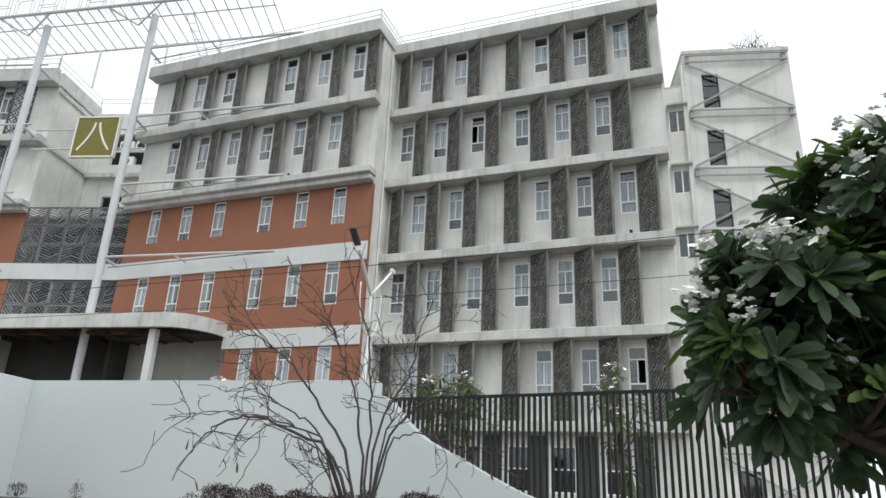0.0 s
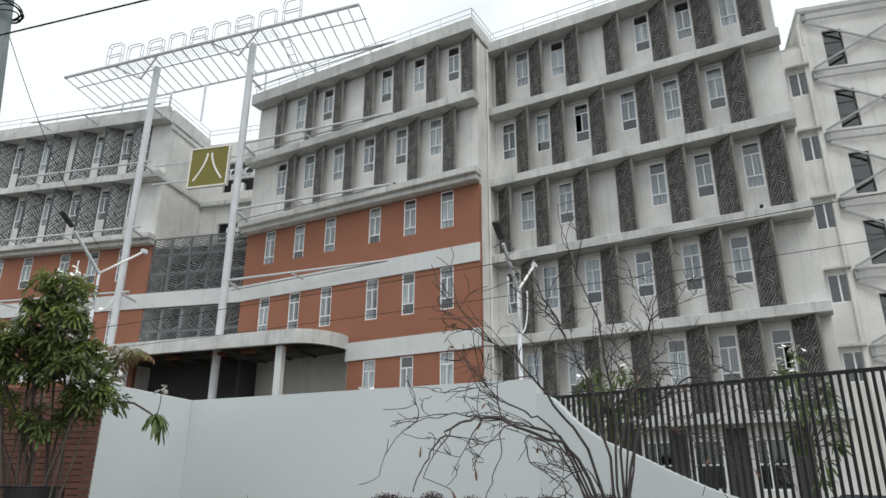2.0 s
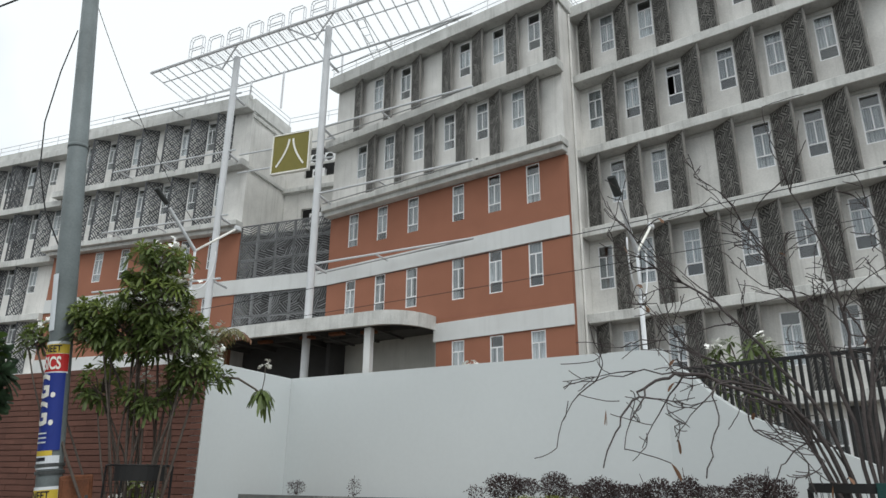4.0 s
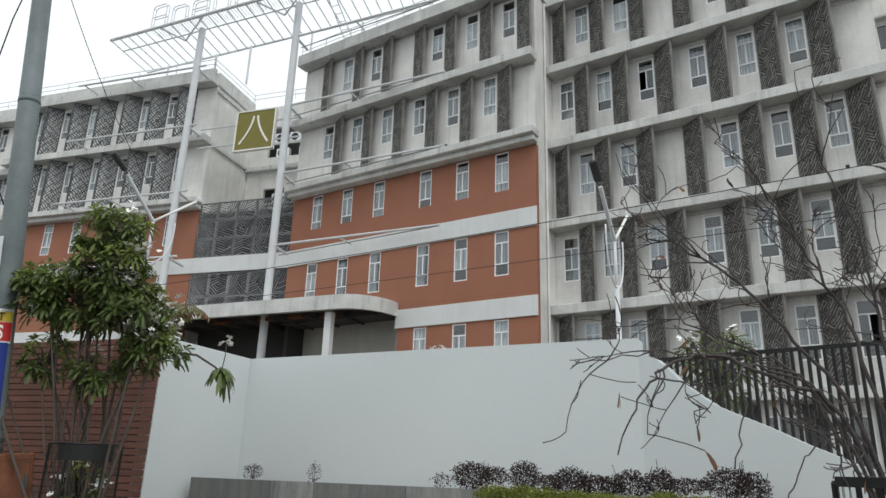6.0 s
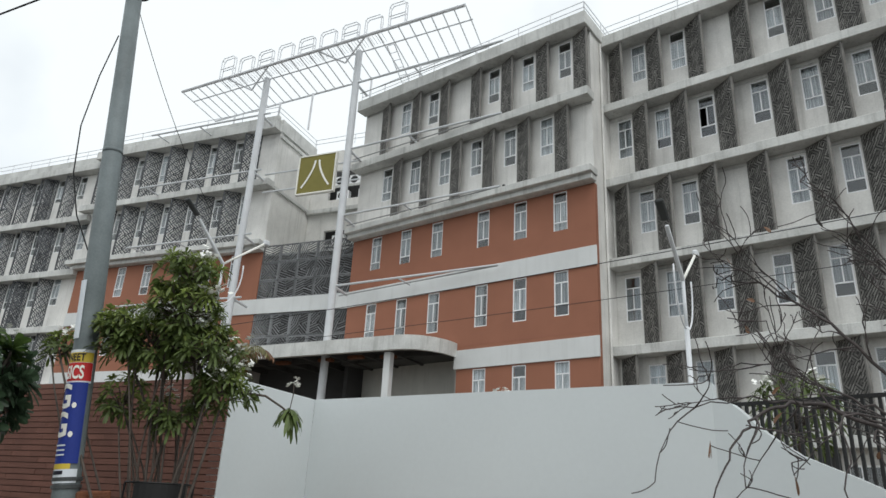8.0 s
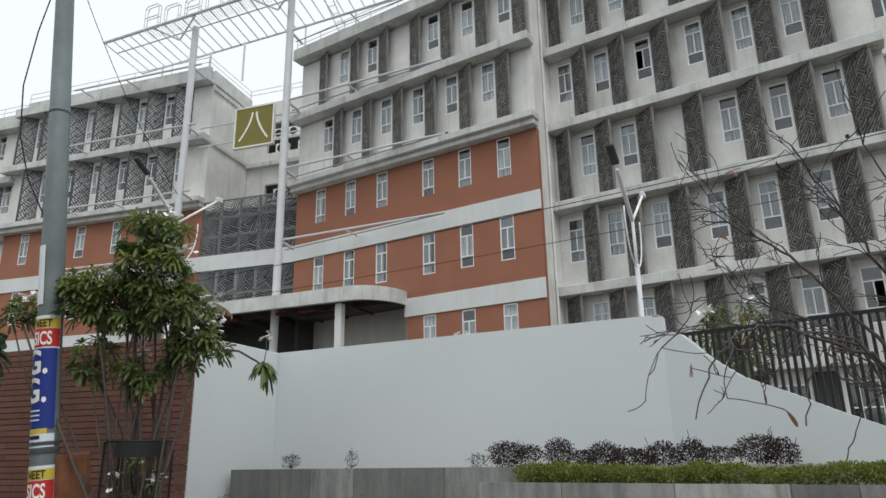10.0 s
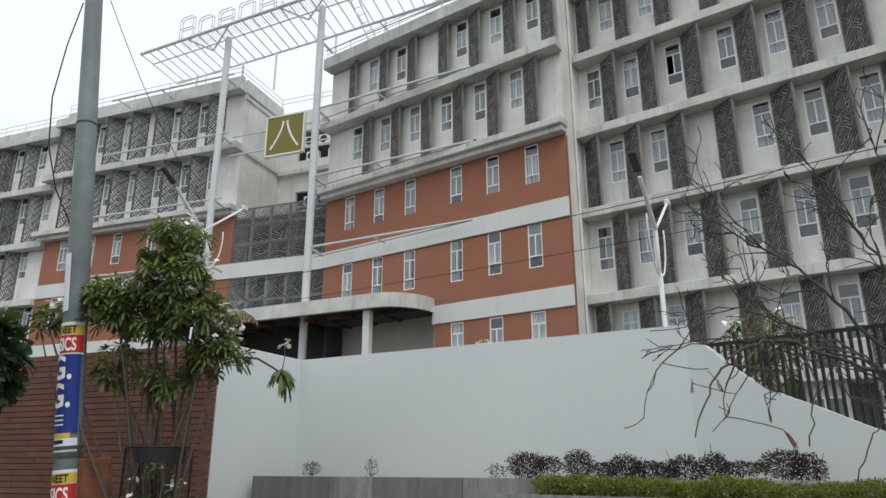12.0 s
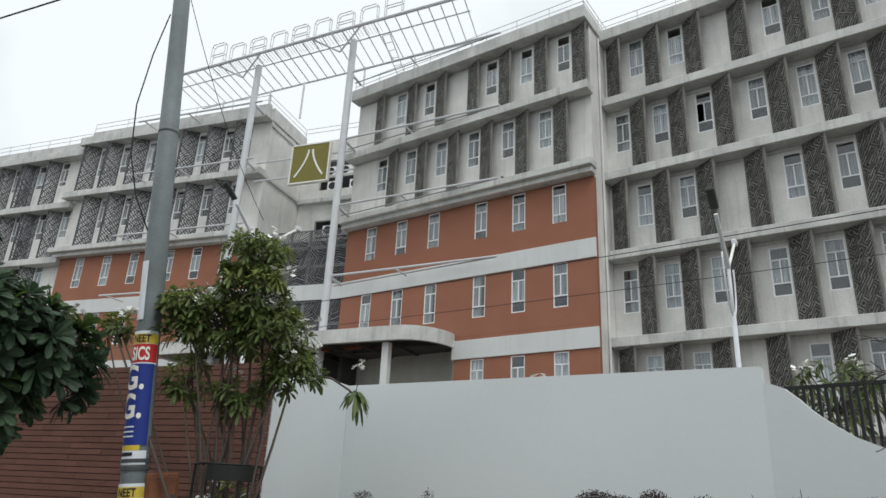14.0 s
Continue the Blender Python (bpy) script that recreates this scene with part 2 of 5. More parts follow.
def clip(p, d, x0, x1, z0, z1):
    lo, hi = -1e9, 1e9
    for a, v, low, high in ((p[0], d[0], x0, x1), (p[1], d[1], z0, z1)):
        if abs(v) < 1e-9:
            if not low <= a <= high:
                return None
            continue
        s, t = sorted(((low - a) / v, (high - a) / v))
        lo, hi = max(lo, s), min(hi, t)
    if hi - lo < 0.05:
        return None
    return (p[0] + lo * d[0], p[1] + lo * d[1]), (p[0] + hi * d[0], p[1] + hi * d[1])


def lattice(w, h, cw, ch, pitch, width, depth, seed, edge=0.05, angles=(40, 50, 35, -45), cross=False):
    """A cast screen of slanting bars, cell by cell, inside a border."""
    rng = random.Random(seed)
    bm = bmesh.new()
    nx, nz = max(1, round(w / cw)), max(1, round(h / ch))
    for i in range(nx):
        for k in range(nz):
            x0, x1, z0, z1 = w * i / nx, w * (i + 1) / nx, h * k / nz, h * (k + 1) / nz
            turn = rng.choice(angles)
            for k2, deg in enumerate((turn, turn + 90) if cross else (turn,)):
                a = radians(deg)
                d = (math.cos(a), math.sin(a))
                c = ((x0 + x1) / 2, (z0 + z1) / 2)
                reach = int(math.hypot(x1 - x0, z1 - z0) / 2 / pitch) + 1
                shift = rng.uniform(-0.4, 0.4) * pitch
                for j in range(-reach, reach + 1):
                    o = j * pitch * (1 + k2) + shift
                    got = clip((c[0] - d[1] * o, c[1] + d[0] * o), d, x0, x1, z0, z1)
                    if got:
                        bar(bm, *got, width * rng.uniform(0.8, 1.15), depth * rng.uniform(0.8, 1.0))
    for p, q in (((0, edge / 2), (w, edge / 2)), ((0, h - edge / 2), (w, h - edge / 2)), ((edge / 2, 0), (edge / 2, h)), ((w - edge / 2, 0), (w - edge / 2, h))):
        bar(bm, p, q, edge, depth * 1.2)
    return bm


def pierced(x0, x1, z0, z1, y, thick, holes):
    """A wall from y to y + thick with openings (x0, x1, z0, z1) through it."""
    xs = sorted({x0, x1, *(v for h in holes for v in h[:2] if x0 < v < x1)})
    zs = sorted({z0, z1, *(v for h in holes for v in h[2:] if z0 < v < z1)})
    nx, nz = len(xs) - 1, len(zs) - 1

    def solid(i, k):
        if not (0 <= i < nx and 0 <= k < nz):
            return False
        cx, cz = (xs[i] + xs[i + 1]) / 2, (zs[k] + zs[k + 1]) / 2
        return not any(h[0] < cx < h[1] and h[2] < cz < h[3] for h in holes)

    bm = bmesh.new()
    made = {}

    def vert(i, s, k):
        if (i, s, k) not in made:
            made[i, s, k] = bm.verts.new((xs[i], y + s * thick, zs[k]))
        return made[i, s, k]

    for i in range(nx):
        for k in range(nz):
            if not solid(i, k):
                continue
            bm.faces.new([vert(*c) for c in ((i, 0, k), (i + 1, 0, k), (i + 1, 0, k + 1), (i, 0, k + 1))])
            bm.faces.new([vert(*c) for c in ((i, 1, k), (i, 1, k + 1), (i + 1, 1, k + 1), (i + 1, 1, k))])
            if not solid(i - 1, k):
                bm.faces.new([vert(*c) for c in ((i, 0, k), (i, 0, k + 1), (i, 1, k + 1), (i, 1, k))])
            if not solid(i + 1, k):
                bm.faces.new([vert(*c) for c in ((i + 1, 0, k), (i + 1, 1, k), (i + 1, 1, k + 1), (i + 1, 0, k + 1))])
            if not solid(i, k - 1):
                bm.faces.new([vert(*c) for c in ((i, 0, k), (i, 1, k), (i + 1, 1, k), (i + 1, 0, k))])
            if not solid(i, k + 1):
                bm.faces.new([vert(*c) for c in ((i, 0, k + 1), (i + 1, 0, k + 1), (i + 1, 1, k + 1), (i, 1, k + 1))])
    return bm


def mesh_of(name, bm, mat, smooth=False):
    me = bpy.data.meshes.new(name)
    bm.to_mesh(me)
    bm.free()
    me.materials.append(mat)
    if smooth:
        for p in me.polygons:
            p.use_smooth = True
    return me


# ---- ground ----
G = -0.50
bm = boxes((-600, 600, -600, 600, -1.1, -0.66))
tagged(part("ground", bm, ASPHALT), "dark worn asphalt road surface", "road", kind="structure")
bm = boxes((-60, 60, -22.6, -13.9, -0.66, G))
tagged(part("pavement", bm, PAVE), "dusty beige pavement along the compound wall", "pavement", kind="structure")
bm = boxes((-60, 60, -22.78, -22.605, -0.66, G + 0.01), bevel=0.02)
tagged(part("kerb", bm, COPING), "weathered concrete kerb beside the road", "kerb", kind="structure")
bm = boxes((-60, 60, -13.9, 60, -0.66, -0.42))
tagged(part("courtyard", bm, PAVE), "paved forecourt in front of the building", "pavement", kind="structure")

# ---- windows and fins shared by the wings ----
WW, WH = 0.64, 1.84
fw = 0.046
PANE_RECTS = ((fw, WW - fw, fw, 0.46), (fw, WW / 2 - 0.022, 0.51, 1.345), (WW / 2 + 0.022, WW - fw, 0.51, 1.345), (fw, WW - fw, 1.39, WH - fw))
bm = pierced(0, WW, 0, WH, -0.022, 0.044, PANE_RECTS)
FRAME_ME = mesh_of("window", bm, FRAME)


def pane_mesh(x0, x1, z0, z1):
    return mesh_of("pane", boxes((x0, x1, -0.004, 0.004, z0, z1)), GLASS)


PANES = [pane_mesh(fw, WW - fw, fw, 0.46), pane_mesh(fw, WW / 2 - 0.022, 0.51, 1.345), pane_mesh(WW / 2 + 0.022, WW - fw, 0.51, 1.345), pane_mesh(fw, WW - fw, 1.39, WH - fw)]
CURTAINS = []
for variant, (c0, c1, cb, ct) in enumerate(((0.015, 0.625, 0.03, 1.80), (0.015, 0.36, 0.03, 1.80), (0.015, 0.625, 0.03, 1.42), (0.015, 0.625, 0.50, 1.42), (0.015, 0.625, 0.50, 1.80))):
    bm = bmesh.new()
    cols = 48
    last = None
    for i in range(cols + 1):
        x = c0 + (c1 - c0) * i / cols
        y = 0.085 + 0.034 * math.sin(i * 0.95 + variant) + 0.014 * math.sin(i * 0.41 + 2 * variant)
        pair = [bm.verts.new((x, y, z)) for z in (cb, ct)] + [bm.verts.new((x, y + 0.012, z)) for z in (cb, ct)]
        if last:
            bm.faces.new((last[0], pair[0], pair[1], last[1]))
            bm.faces.new((last[2], last[3], pair[3], pair[2]))
        last = pair
    CURTAINS.append(mesh_of("curtain", bm, CURTAIN, smooth=True))
BACKBOX = mesh_of("room", boxes((-0.25, WW + 0.25, 0.9, 0.95, -0.3, WH + 0.2)), INSIDE)
wrng = random.Random(4)


def add_window(parent, x, y, z_top, bare=False, dark=None):
    """A three-part casement window whose upper left corner is at x, z_top."""
    z = z_top - WH
    w = hang("window", FRAME_ME, parent, m=pose(x, y + 0.04, z))
    for i, me in enumerate(PANES):
        if dark is not None and i == dark:
            continue
        p = hang("pane", me, w)
        p.visible_shadow = False
    if not bare:
        hang("curtain", CURTAINS[wrng.choice((0, 2, 2, 0, 4, 1, 3, 3, 0))], w)
    return w


FH = 3.2
FIN_MES = []
for s in range(4):
    FIN_MES.append((mesh_of("sunshade_fin", lattice(1.0, FH, 0.25, 0.23, 0.098, 0.050, 0.030, 10 + s, angles=(48, 56, 52, 50, 54, -40)), FIN), mesh_of("sunshade_fin", lattice(1.0, FH, 0.5, 0.46, 0.135, 0.060, 0.016, 30 + s, angles=(38, 45, 52, -45), cross=True), FINPALE)))
POSTS = [mesh_of("post", boxes((0.985, 1.055, -0.05, 0.05, 0, FH), bevel=0.008), m) for m in (FIN, FINPALE)]


# Added sheet that paints the open lattice gaps dark.
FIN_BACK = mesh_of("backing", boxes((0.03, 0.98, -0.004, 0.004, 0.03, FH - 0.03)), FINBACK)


def add_fin(parent, x, y, z, mirrored=False, pale=False, h=FH, reach=0.98, angle=36):
    """A lattice fin that stands out slantwise from the wall at x."""
    me = wrng.choice(FIN_MES)[1 if pale else 0]
    turn = 180 + angle if mirrored else -angle
    m = pose(x, y - 0.01, z, 0, 0, turn) @ Matrix.Diagonal((reach, 1, h / FH, 1))
    f = hang("sunshade_fin", me, parent, m=m)
    hang("post", POSTS[1 if pale else 0], f)
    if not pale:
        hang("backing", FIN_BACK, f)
    return f


def wing(label, m):
    e = new("building_wing")
    e.matrix_world = m
    return tagged(e, label, "building", group="wings of the institute building")


def railing(parent, points, z, post_every=1.6, name="roof_railing"):
    """Thin pipe railing along a line of plan points, on the parapet."""
    bm = bmesh.new()
    for a, b in zip(points, points[1:]):
        a, b = Vector((*a, 0)), Vector((*b, 0))
        for dz in (0.32, 0.62):
            tube(bm, [a + Vector((0, 0, z + dz)), b + Vector((0, 0, z + dz))], 0.022, 6)
        n = max(1, int((b - a).length / post_every))
        for i in range(n + 1):
            p = a.lerp(b, i / n)
            tube(bm, [p + Vector((0, 0, z)), p + Vector((0, 0, z + 0.63))], 0.022, 6)
    return part(name, bm, RAIL, parent)


# ---- right wing: five storeys of windows and fins ----
right = wing("long white concrete wing with dark lattice fins between its windows", pose(0, 0, 0))
RY, RF = 1.80, 1.08
R_EVEN = (0.36, 2.02, 3.81, 5.84, 7.61, 9.32)
R_ODD = (1.14, 2.88, 6.72, 8.45, 10.19)
R_TOPS = (20.80, 17.20, 13.60, 10.00, 6.42)
R_SLABS = (17.80, 14.20, 10.64, 7.08, 3.66)
holes = []
for row, zt in enumerate(R_TOPS):
    for x in R_EVEN if row % 2 else R_ODD:
        holes.append((x, x + WW, zt - WH, zt))
part("wall", pierced(0.0, 12.1, 3.3, 20.9, RY, 0.24, holes), PAINT, right)
gf = [(x, x + 1.0, 1.2, 2.85) for x in (1.4, 3.6, 5.6, 7.2, 9.2)]
part("ground_floor_wall", pierced(0.0, 12.1, -0.4, 3.28, RY + 0.05, 0.2, gf), PAINT, right)
for x, w in ((0.3, 0.8), (2.55, 0.75), (4.75, 0.6), (6.5, 0.55), (8.3, 0.7), (10.3, 0.6)):
    part("dark_panel", boxes((x, x + w, RY - 0.03, RY + 0.047, -0.3, 3.2), bevel=0.01), DARKWALL, right, "dark grey cladding panel")
part("side_wall", boxes((11.86, 12.1, RY + 0.25, 12, -0.4, 20.9)), PAINT, right)
part("back_wall", boxes((0, 12.1, 12.0, 12.2, -0.4, 20.9)), PAINT, right)
# Added sheet, coloured as dark as an unlit room.
part("inner_wall", boxes((0.0, 11.85, 5.0, 5.1, -0.4, 20.9)), INSIDE, right, "added inner wall, coloured dark for room shade behind the windows")
part("roof", boxes((0.0, 12.1, RY, 12.2, 20.905, 21.1)), SLAB, right)
part("parapet", boxes((-0.02, 12.16, RF, RY - 0.005, 20.86, 21.42), bevel=0.02), SLAB, right)
for zt in R_SLABS:
    part("floor_slab", boxes((0.02, 12.18, RF, RY - 0.005, zt - 0.38, zt), bevel=0.02), SLAB, right)
    part("lintel_groove", boxes((0.05, 12.09, RY - 0.035, RY - 0.003, zt + 3.03, zt + 3.07)), SLAB, right) if zt > 4 else None
for row, zt in enumerate(R_TOPS):
    base = R_SLABS[row]
    xs = R_EVEN if row % 2 else R_ODD
    for i, x in enumerate(xs):
        shut = (row, i) in ((1, 2), (4, 4))
        add_window(right, x, RY, zt, dark=1 if (row, i) == (1, 2) else 2 if (row, i) == (4, 4) else None, bare=shut)
        add_fin(right, x + 0.70, RY, base)
    if row % 2 == 0:
        add_fin(right, 0.10, RY, base)
        add_fin(right, 5.40, RY, base)
for x0, x1, z0, z1 in gf:
    rects = [(a, b, c, d) for a, b in ((x0 + 0.06, x0 + 0.35), (x0 + 0.40, x1 - 0.06)) for c, d in ((z0 + 0.06, z0 + 0.8), (z0 + 0.85, z1 - 0.06))]
    w = part("window", pierced(x0, x1, z0, z1, RY + 0.08, 0.05, rects), FRAME, right)
    part("pane", boxes((x0 + 0.06, x1 - 0.06, RY + 0.10, RY + 0.108, z0 + 0.06, z1 - 0.06)), GLASS, w)
railing(right, [(0.1, RF + 0.25), (12.0, RF + 0.25)], 21.42)

# ---- central wing: white above, terracotta below ----
centre = wing("central wing, white upper storeys over terracotta walls with white bands", pose(0, 0, 0))
ML = -13.35
M_EVEN = (-11.70, -9.87, -8.03, -6.19, -4.35, -2.48)
M_ODD = (-10.75, -8.93, -5.29, -3.42, -1.55)
M_LOW = (-12.05, -10.15, -8.25, -5.67, -3.77, -1.87)
up_holes = [(x, x + WW, 20.92 - WH, 20.92) for x in M_ODD] + [(x, x + WW, 17.30 - WH, 17.30) for x in M_EVEN]
part("upper_wall", pierced(ML, 0.0, 13.60, 21.0, 0, 0.24, up_holes), PAINT, centre)
low_holes = [(x, x + WW, z - WH, z) for z in (13.66, 10.06) for x in M_LOW] + [(x, x + WW, 6.44 - WH, 6.44) for x in M_LOW[3:]]
low_holes = [(a, b, c, min(d, 13.54)) for a, b, c, d in low_holes]
part("terracotta_wall", pierced(ML, 0.0, 7.45, 13.59, 0, 0.24, low_holes), ORANGE, centre)
part("terracotta_base_wall", pierced(-6.5, 0.0, -0.4, 7.445, 0, 0.24, low_holes), ORANGE, centre)
part("porch_side_wall", boxes((-13.1, -6.505, 1.3, 1.5, -0.4, 7.2), (-6.74, -6.505, 0.245, 1.295, -0.4, 7.2)), PORCH, centre)
# White ceiling given the dark colour of its shade.
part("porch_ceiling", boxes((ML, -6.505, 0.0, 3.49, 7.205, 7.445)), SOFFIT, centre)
part("end_wall", boxes((-0.24, 0.0, 0.245, 12, -0.4, 21.0)), PAINT, centre)
part("side_wall", boxes((ML, ML + 0.24, 0.245, 12, 7.45, 21.0)), PAINT, centre)
# Coloured dark for the shade deep in the porch.
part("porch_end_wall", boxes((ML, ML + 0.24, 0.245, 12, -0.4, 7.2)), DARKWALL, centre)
part("back_wall", boxes((ML, 0, 12.0, 12.2, -0.4, 21.0)), PAINT, centre)
part("inner_wall", boxes((ML + 0.25, -0.25, 3.5, 3.6, -0.4, 20.9)), INSIDE, centre, "added inner wall, coloured dark for room shade behind the windows")
part("roof", boxes((ML, 0.0, 0, 12.2, 21.005, 21.2)), SLAB, centre)
part("parapet", boxes((ML - 0.1, 0.10, -0.68, -0.004, 21.05, 21.70), (-0.14, 0.10, -0.004, 3.2, 21.05, 21.70), bevel=0.02), SLAB, centre)
part("floor_slab", boxes((ML - 0.1, 0.12, -0.68, -0.004, 17.42, 17.82), bevel=0.02), SLAB, centre)
part("ledge", boxes((ML - 0.12, 0.16, -0.68, -0.004, 13.84, 14.14), bevel=0.02), SLAB, centre)
part("ledge_moulding", boxes((ML - 0.08, 0.10, -0.46, -0.004, 13.60, 13.835), bevel=0.02), SLAB, centre)
part("band", boxes((ML, 0.03, -0.07, -0.004, 10.07, 10.88), bevel=0.01), BAND, centre)
part("band", boxes((-6.6, 0.03, -0.07, -0.004, 6.48, 7.28), bevel=0.01), BAND, centre)
for z in (20.94, 17.33):
    part("lintel_groove", boxes((ML + 0.05, -0.02, -0.03, -0.003, z, z + 0.035)), SLAB, centre)
for x in M_ODD:
    add_window(centre, x, 0, 20.92)
    add_fin(centre, x + 0.74, 0, 17.82, h=3.22, reach=0.86, angle=24)
for x in (-12.1, -6.30):
    add_fin(centre, x, 0, 17.82, h=3.22, reach=0.86, angle=24)
for x in M_EVEN:
    add_window(centre, x, 0, 17.30)
    add_fin(centre, x + 0.72, 0, 14.14, h=3.27, reach=0.86, angle=24)
for x in M_LOW:
    add_window(centre, x, 0, 13.54)
    add_window(centre, x, 0, 10.06)
for x in M_LOW[3:]:
    add_window(centre, x, 0, 6.44)
railing(centre, [(ML, -0.5), (0.0, -0.5), (0.0, 3.0)], 21.70)
bm = bmesh.new()
tube(bm, [(0.07, 0.9, -0.2), (0.07, 0.9, 20.9)], 0.05, 8)
part("drain_pipe", bm, PAINT, centre)

# ---- left wing, turned towards the road ----
LM = pose(-13.15, 0.1, 0, 0, 0, 15)
left = wing("side wing with grey lattice fins over terracotta storeys", LM)
LA, LB = -19.62, -5.88
L_EVEN = (-7.97, -9.88, -11.80, -13.67, -15.58, -17.45)
L_ODD = (-9.02, -10.90, -14.62, -16.62, -18.42)
L_LOW = (-7.95, -9.87, -11.75, -14.25, -16.25, -18.33)
up_holes = [(x, x + WW, 20.85 - WH, 20.85) for x in L_ODD] + [(x, x + WW, 17.24 - WH, 17.24) for x in L_EVEN]
part("upper_wall", pierced(LA, LB, 13.60, 21.0, 0, 0.24, up_holes), PAINT, left)
low_holes = [(x, x + WW, 13.54 - WH, 13.54) for x in L_LOW] + [(x, x + WW, 10.04 - WH, 10.04) for x in L_LOW] + [(x, x + WW, 6.44 - WH, 6.44) for x in L_LOW]
part("terracotta_wall", pierced(LA, LB, -0.4, 13.59, 0, 0.24, low_holes), ORANGE, left)
part("side_wall", boxes((LB - 0.24, LB, 0.245, 3.75, 13.5, 21.1)), PAINT, left)
part("lower_side_wall", boxes((LB - 0.24, LB, 0.245, 3.75, -0.4, 13.495)), PAINT, left)
part("end_wall", boxes((LA, LA + 0.24, 0.245, 9, -0.4, 21.0)), PAINT, left)
part("inner_wall", boxes((LA + 0.25, LB - 0.25, 3.6, 3.7, -0.4, 20.9)), INSIDE, left, "added inner wall, coloured dark for room shade behind the windows")
part("roof", boxes((LA, LB, 0, 9, 21.005, 21.2)), SLAB, left)
part("parapet", boxes((LA - 0.05, LB + 0.06, -0.65, -0.004, 21.05, 21.60), (LB - 0.2, LB + 0.06, -0.004, 3.75, 21.12, 21.95), (LA + 0.7, LB + 0.06, -0.5, -0.25, 21.605, 21.95), bevel=0.02), SLAB, left)
part("floor_slab", boxes((LA - 0.5, LB + 0.1, -0.65, -0.004, 17.42, 17.82), bevel=0.02), SLAB, left)
part("ledge", boxes((LA - 0.5, LB + 0.12, -0.65, -0.004, 13.84, 14.14), bevel=0.02), SLAB, left)
part("ledge_moulding", boxes((LA - 0.1, LB + 0.08, -0.42, -0.004, 13.60, 13.835), bevel=0.02), SLAB, left)
part("side_ledge", boxes((LB + 0.002, LB + 0.12, 0.0, 3.75, 17.42, 17.6)), SLAB, left)
part("side_ledge", boxes((LB + 0.002, LB + 0.10, 0.0, 3.75, 20.7, 20.85)), SLAB, left)
part("band", boxes((LA, -0.02, -0.07, -0.004, 10.07, 10.88), bevel=0.01), BAND, left)
part("band", boxes((LA, LB - 1.0, -0.07, -0.004, 6.48, 7.28), bevel=0.01), BAND, left)
for x in L_ODD:
    add_window(left, x, 0, 20.85, bare=wrng.random() < 0.55)
    add_fin(left, x - 0.03, 0, 17.82, True, True, h=3.22, reach=0.93)
for x in (-12.72, -7.15):
    add_fin(left, x, 0, 17.82, True, True, h=3.22, reach=0.93)
for x in L_EVEN:
    add_window(left, x, 0, 17.24, bare=wrng.random() < 0.55)
    add_fin(left, x - 0.03, 0, 14.14, True, True, h=3.27, reach=0.93)
for x in L_LOW:
    for z in (13.54, 10.04, 6.44):
        add_window(left, x, 0, z)
railing(left, [(LA + 0.7, -0.4), (LB - 0.05, -0.4), (LB - 0.05, 3.7), (-0.3, 3.7)], 21.95, 2.2)

# link behind the court, with air conditioners in its openings
court = wing("recessed link wall between the wings with air conditioners in its openings", LM)
back_holes = [(-4.6, -0.9, 18.2, 20.2), (-4.6, -0.9, 14.4, 16.2)]
part("wall", pierced(LB - 0.2, 1.0, 10.9, 21.6, 3.75, 0.2, back_holes), PAINT, court)
# Added sheet whose dark colour holds the shade inside the openings.
part("recess", boxes((LB, 1.0, 4.9, 5.0, 13, 21.5)), INSIDE, court)
part("ledge", boxes((LB, 1.0, 3.45, 3.745, 17.3, 17.55)), SLAB, court)
part("ledge", boxes((LB, 1.0, 3.5, 3.745, 13.6, 13.8)), SLAB, court)
part("rail", boxes((-4.6, -0.9, 3.80, 3.86, 19.05, 19.2)), SLAB, court)
part("rail", boxes((-4.6, -0.9, 3.80, 3.86, 15.2, 15.3)), SLAB, court)
# Added dark wall: its colour is the shade behind the lattice screens.
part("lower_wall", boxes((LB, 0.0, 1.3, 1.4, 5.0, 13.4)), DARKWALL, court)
part("terrace", boxes((LB, 0.4, 0.3, 3.74, 13.41, 13.55)), SLAB, court)


def ac_unit(m):
    e = new("air_conditioner")
    e.matrix_world = m
    tagged(e, "white outdoor air conditioner with a round fan grille", "air conditioner", group="air conditioners in the link wall")
    part("casing", boxes((-0.42, 0.42, -0.15, 0.15, 0, 0.62), bevel=0.02), FRAME, e)
    bm = bmesh.new()
    for r in (0.08, 0.15, 0.22):
        tube(bm, [(-0.08 + r * math.cos(a), -0.165, 0.31 + r * math.sin(a)) for a in (2 * math.pi * i / 16 for i in range(17))], 0.012, 4, cap=False)
    part("fan_grille", bm, BLACK, e)
    bm = bmesh.new()
    bmesh.ops.create_cone(bm, cap_ends=True, segments=20, radius1=0.24, radius2=0.24, depth=0.02, matrix=pose(-0.08, -0.152, 0.31, 90))
    part("fan_disc", bm, DARKSTEEL, e)
    return e


unit = ac_unit(LM @ pose(-3.9, 4.05, 19.21))
for x, z in ((-2.9, 19.21), (-1.6, 19.21), (-3.7, 18.21), (-2.2, 18.21), (-3.7, 15.31), (-2.4, 15.31), (-1.5, 14.42), (-2.9, 14.42), (-4.0, 14.42)):
    copy_thing(unit, LM @ pose(x, 4.05, z))

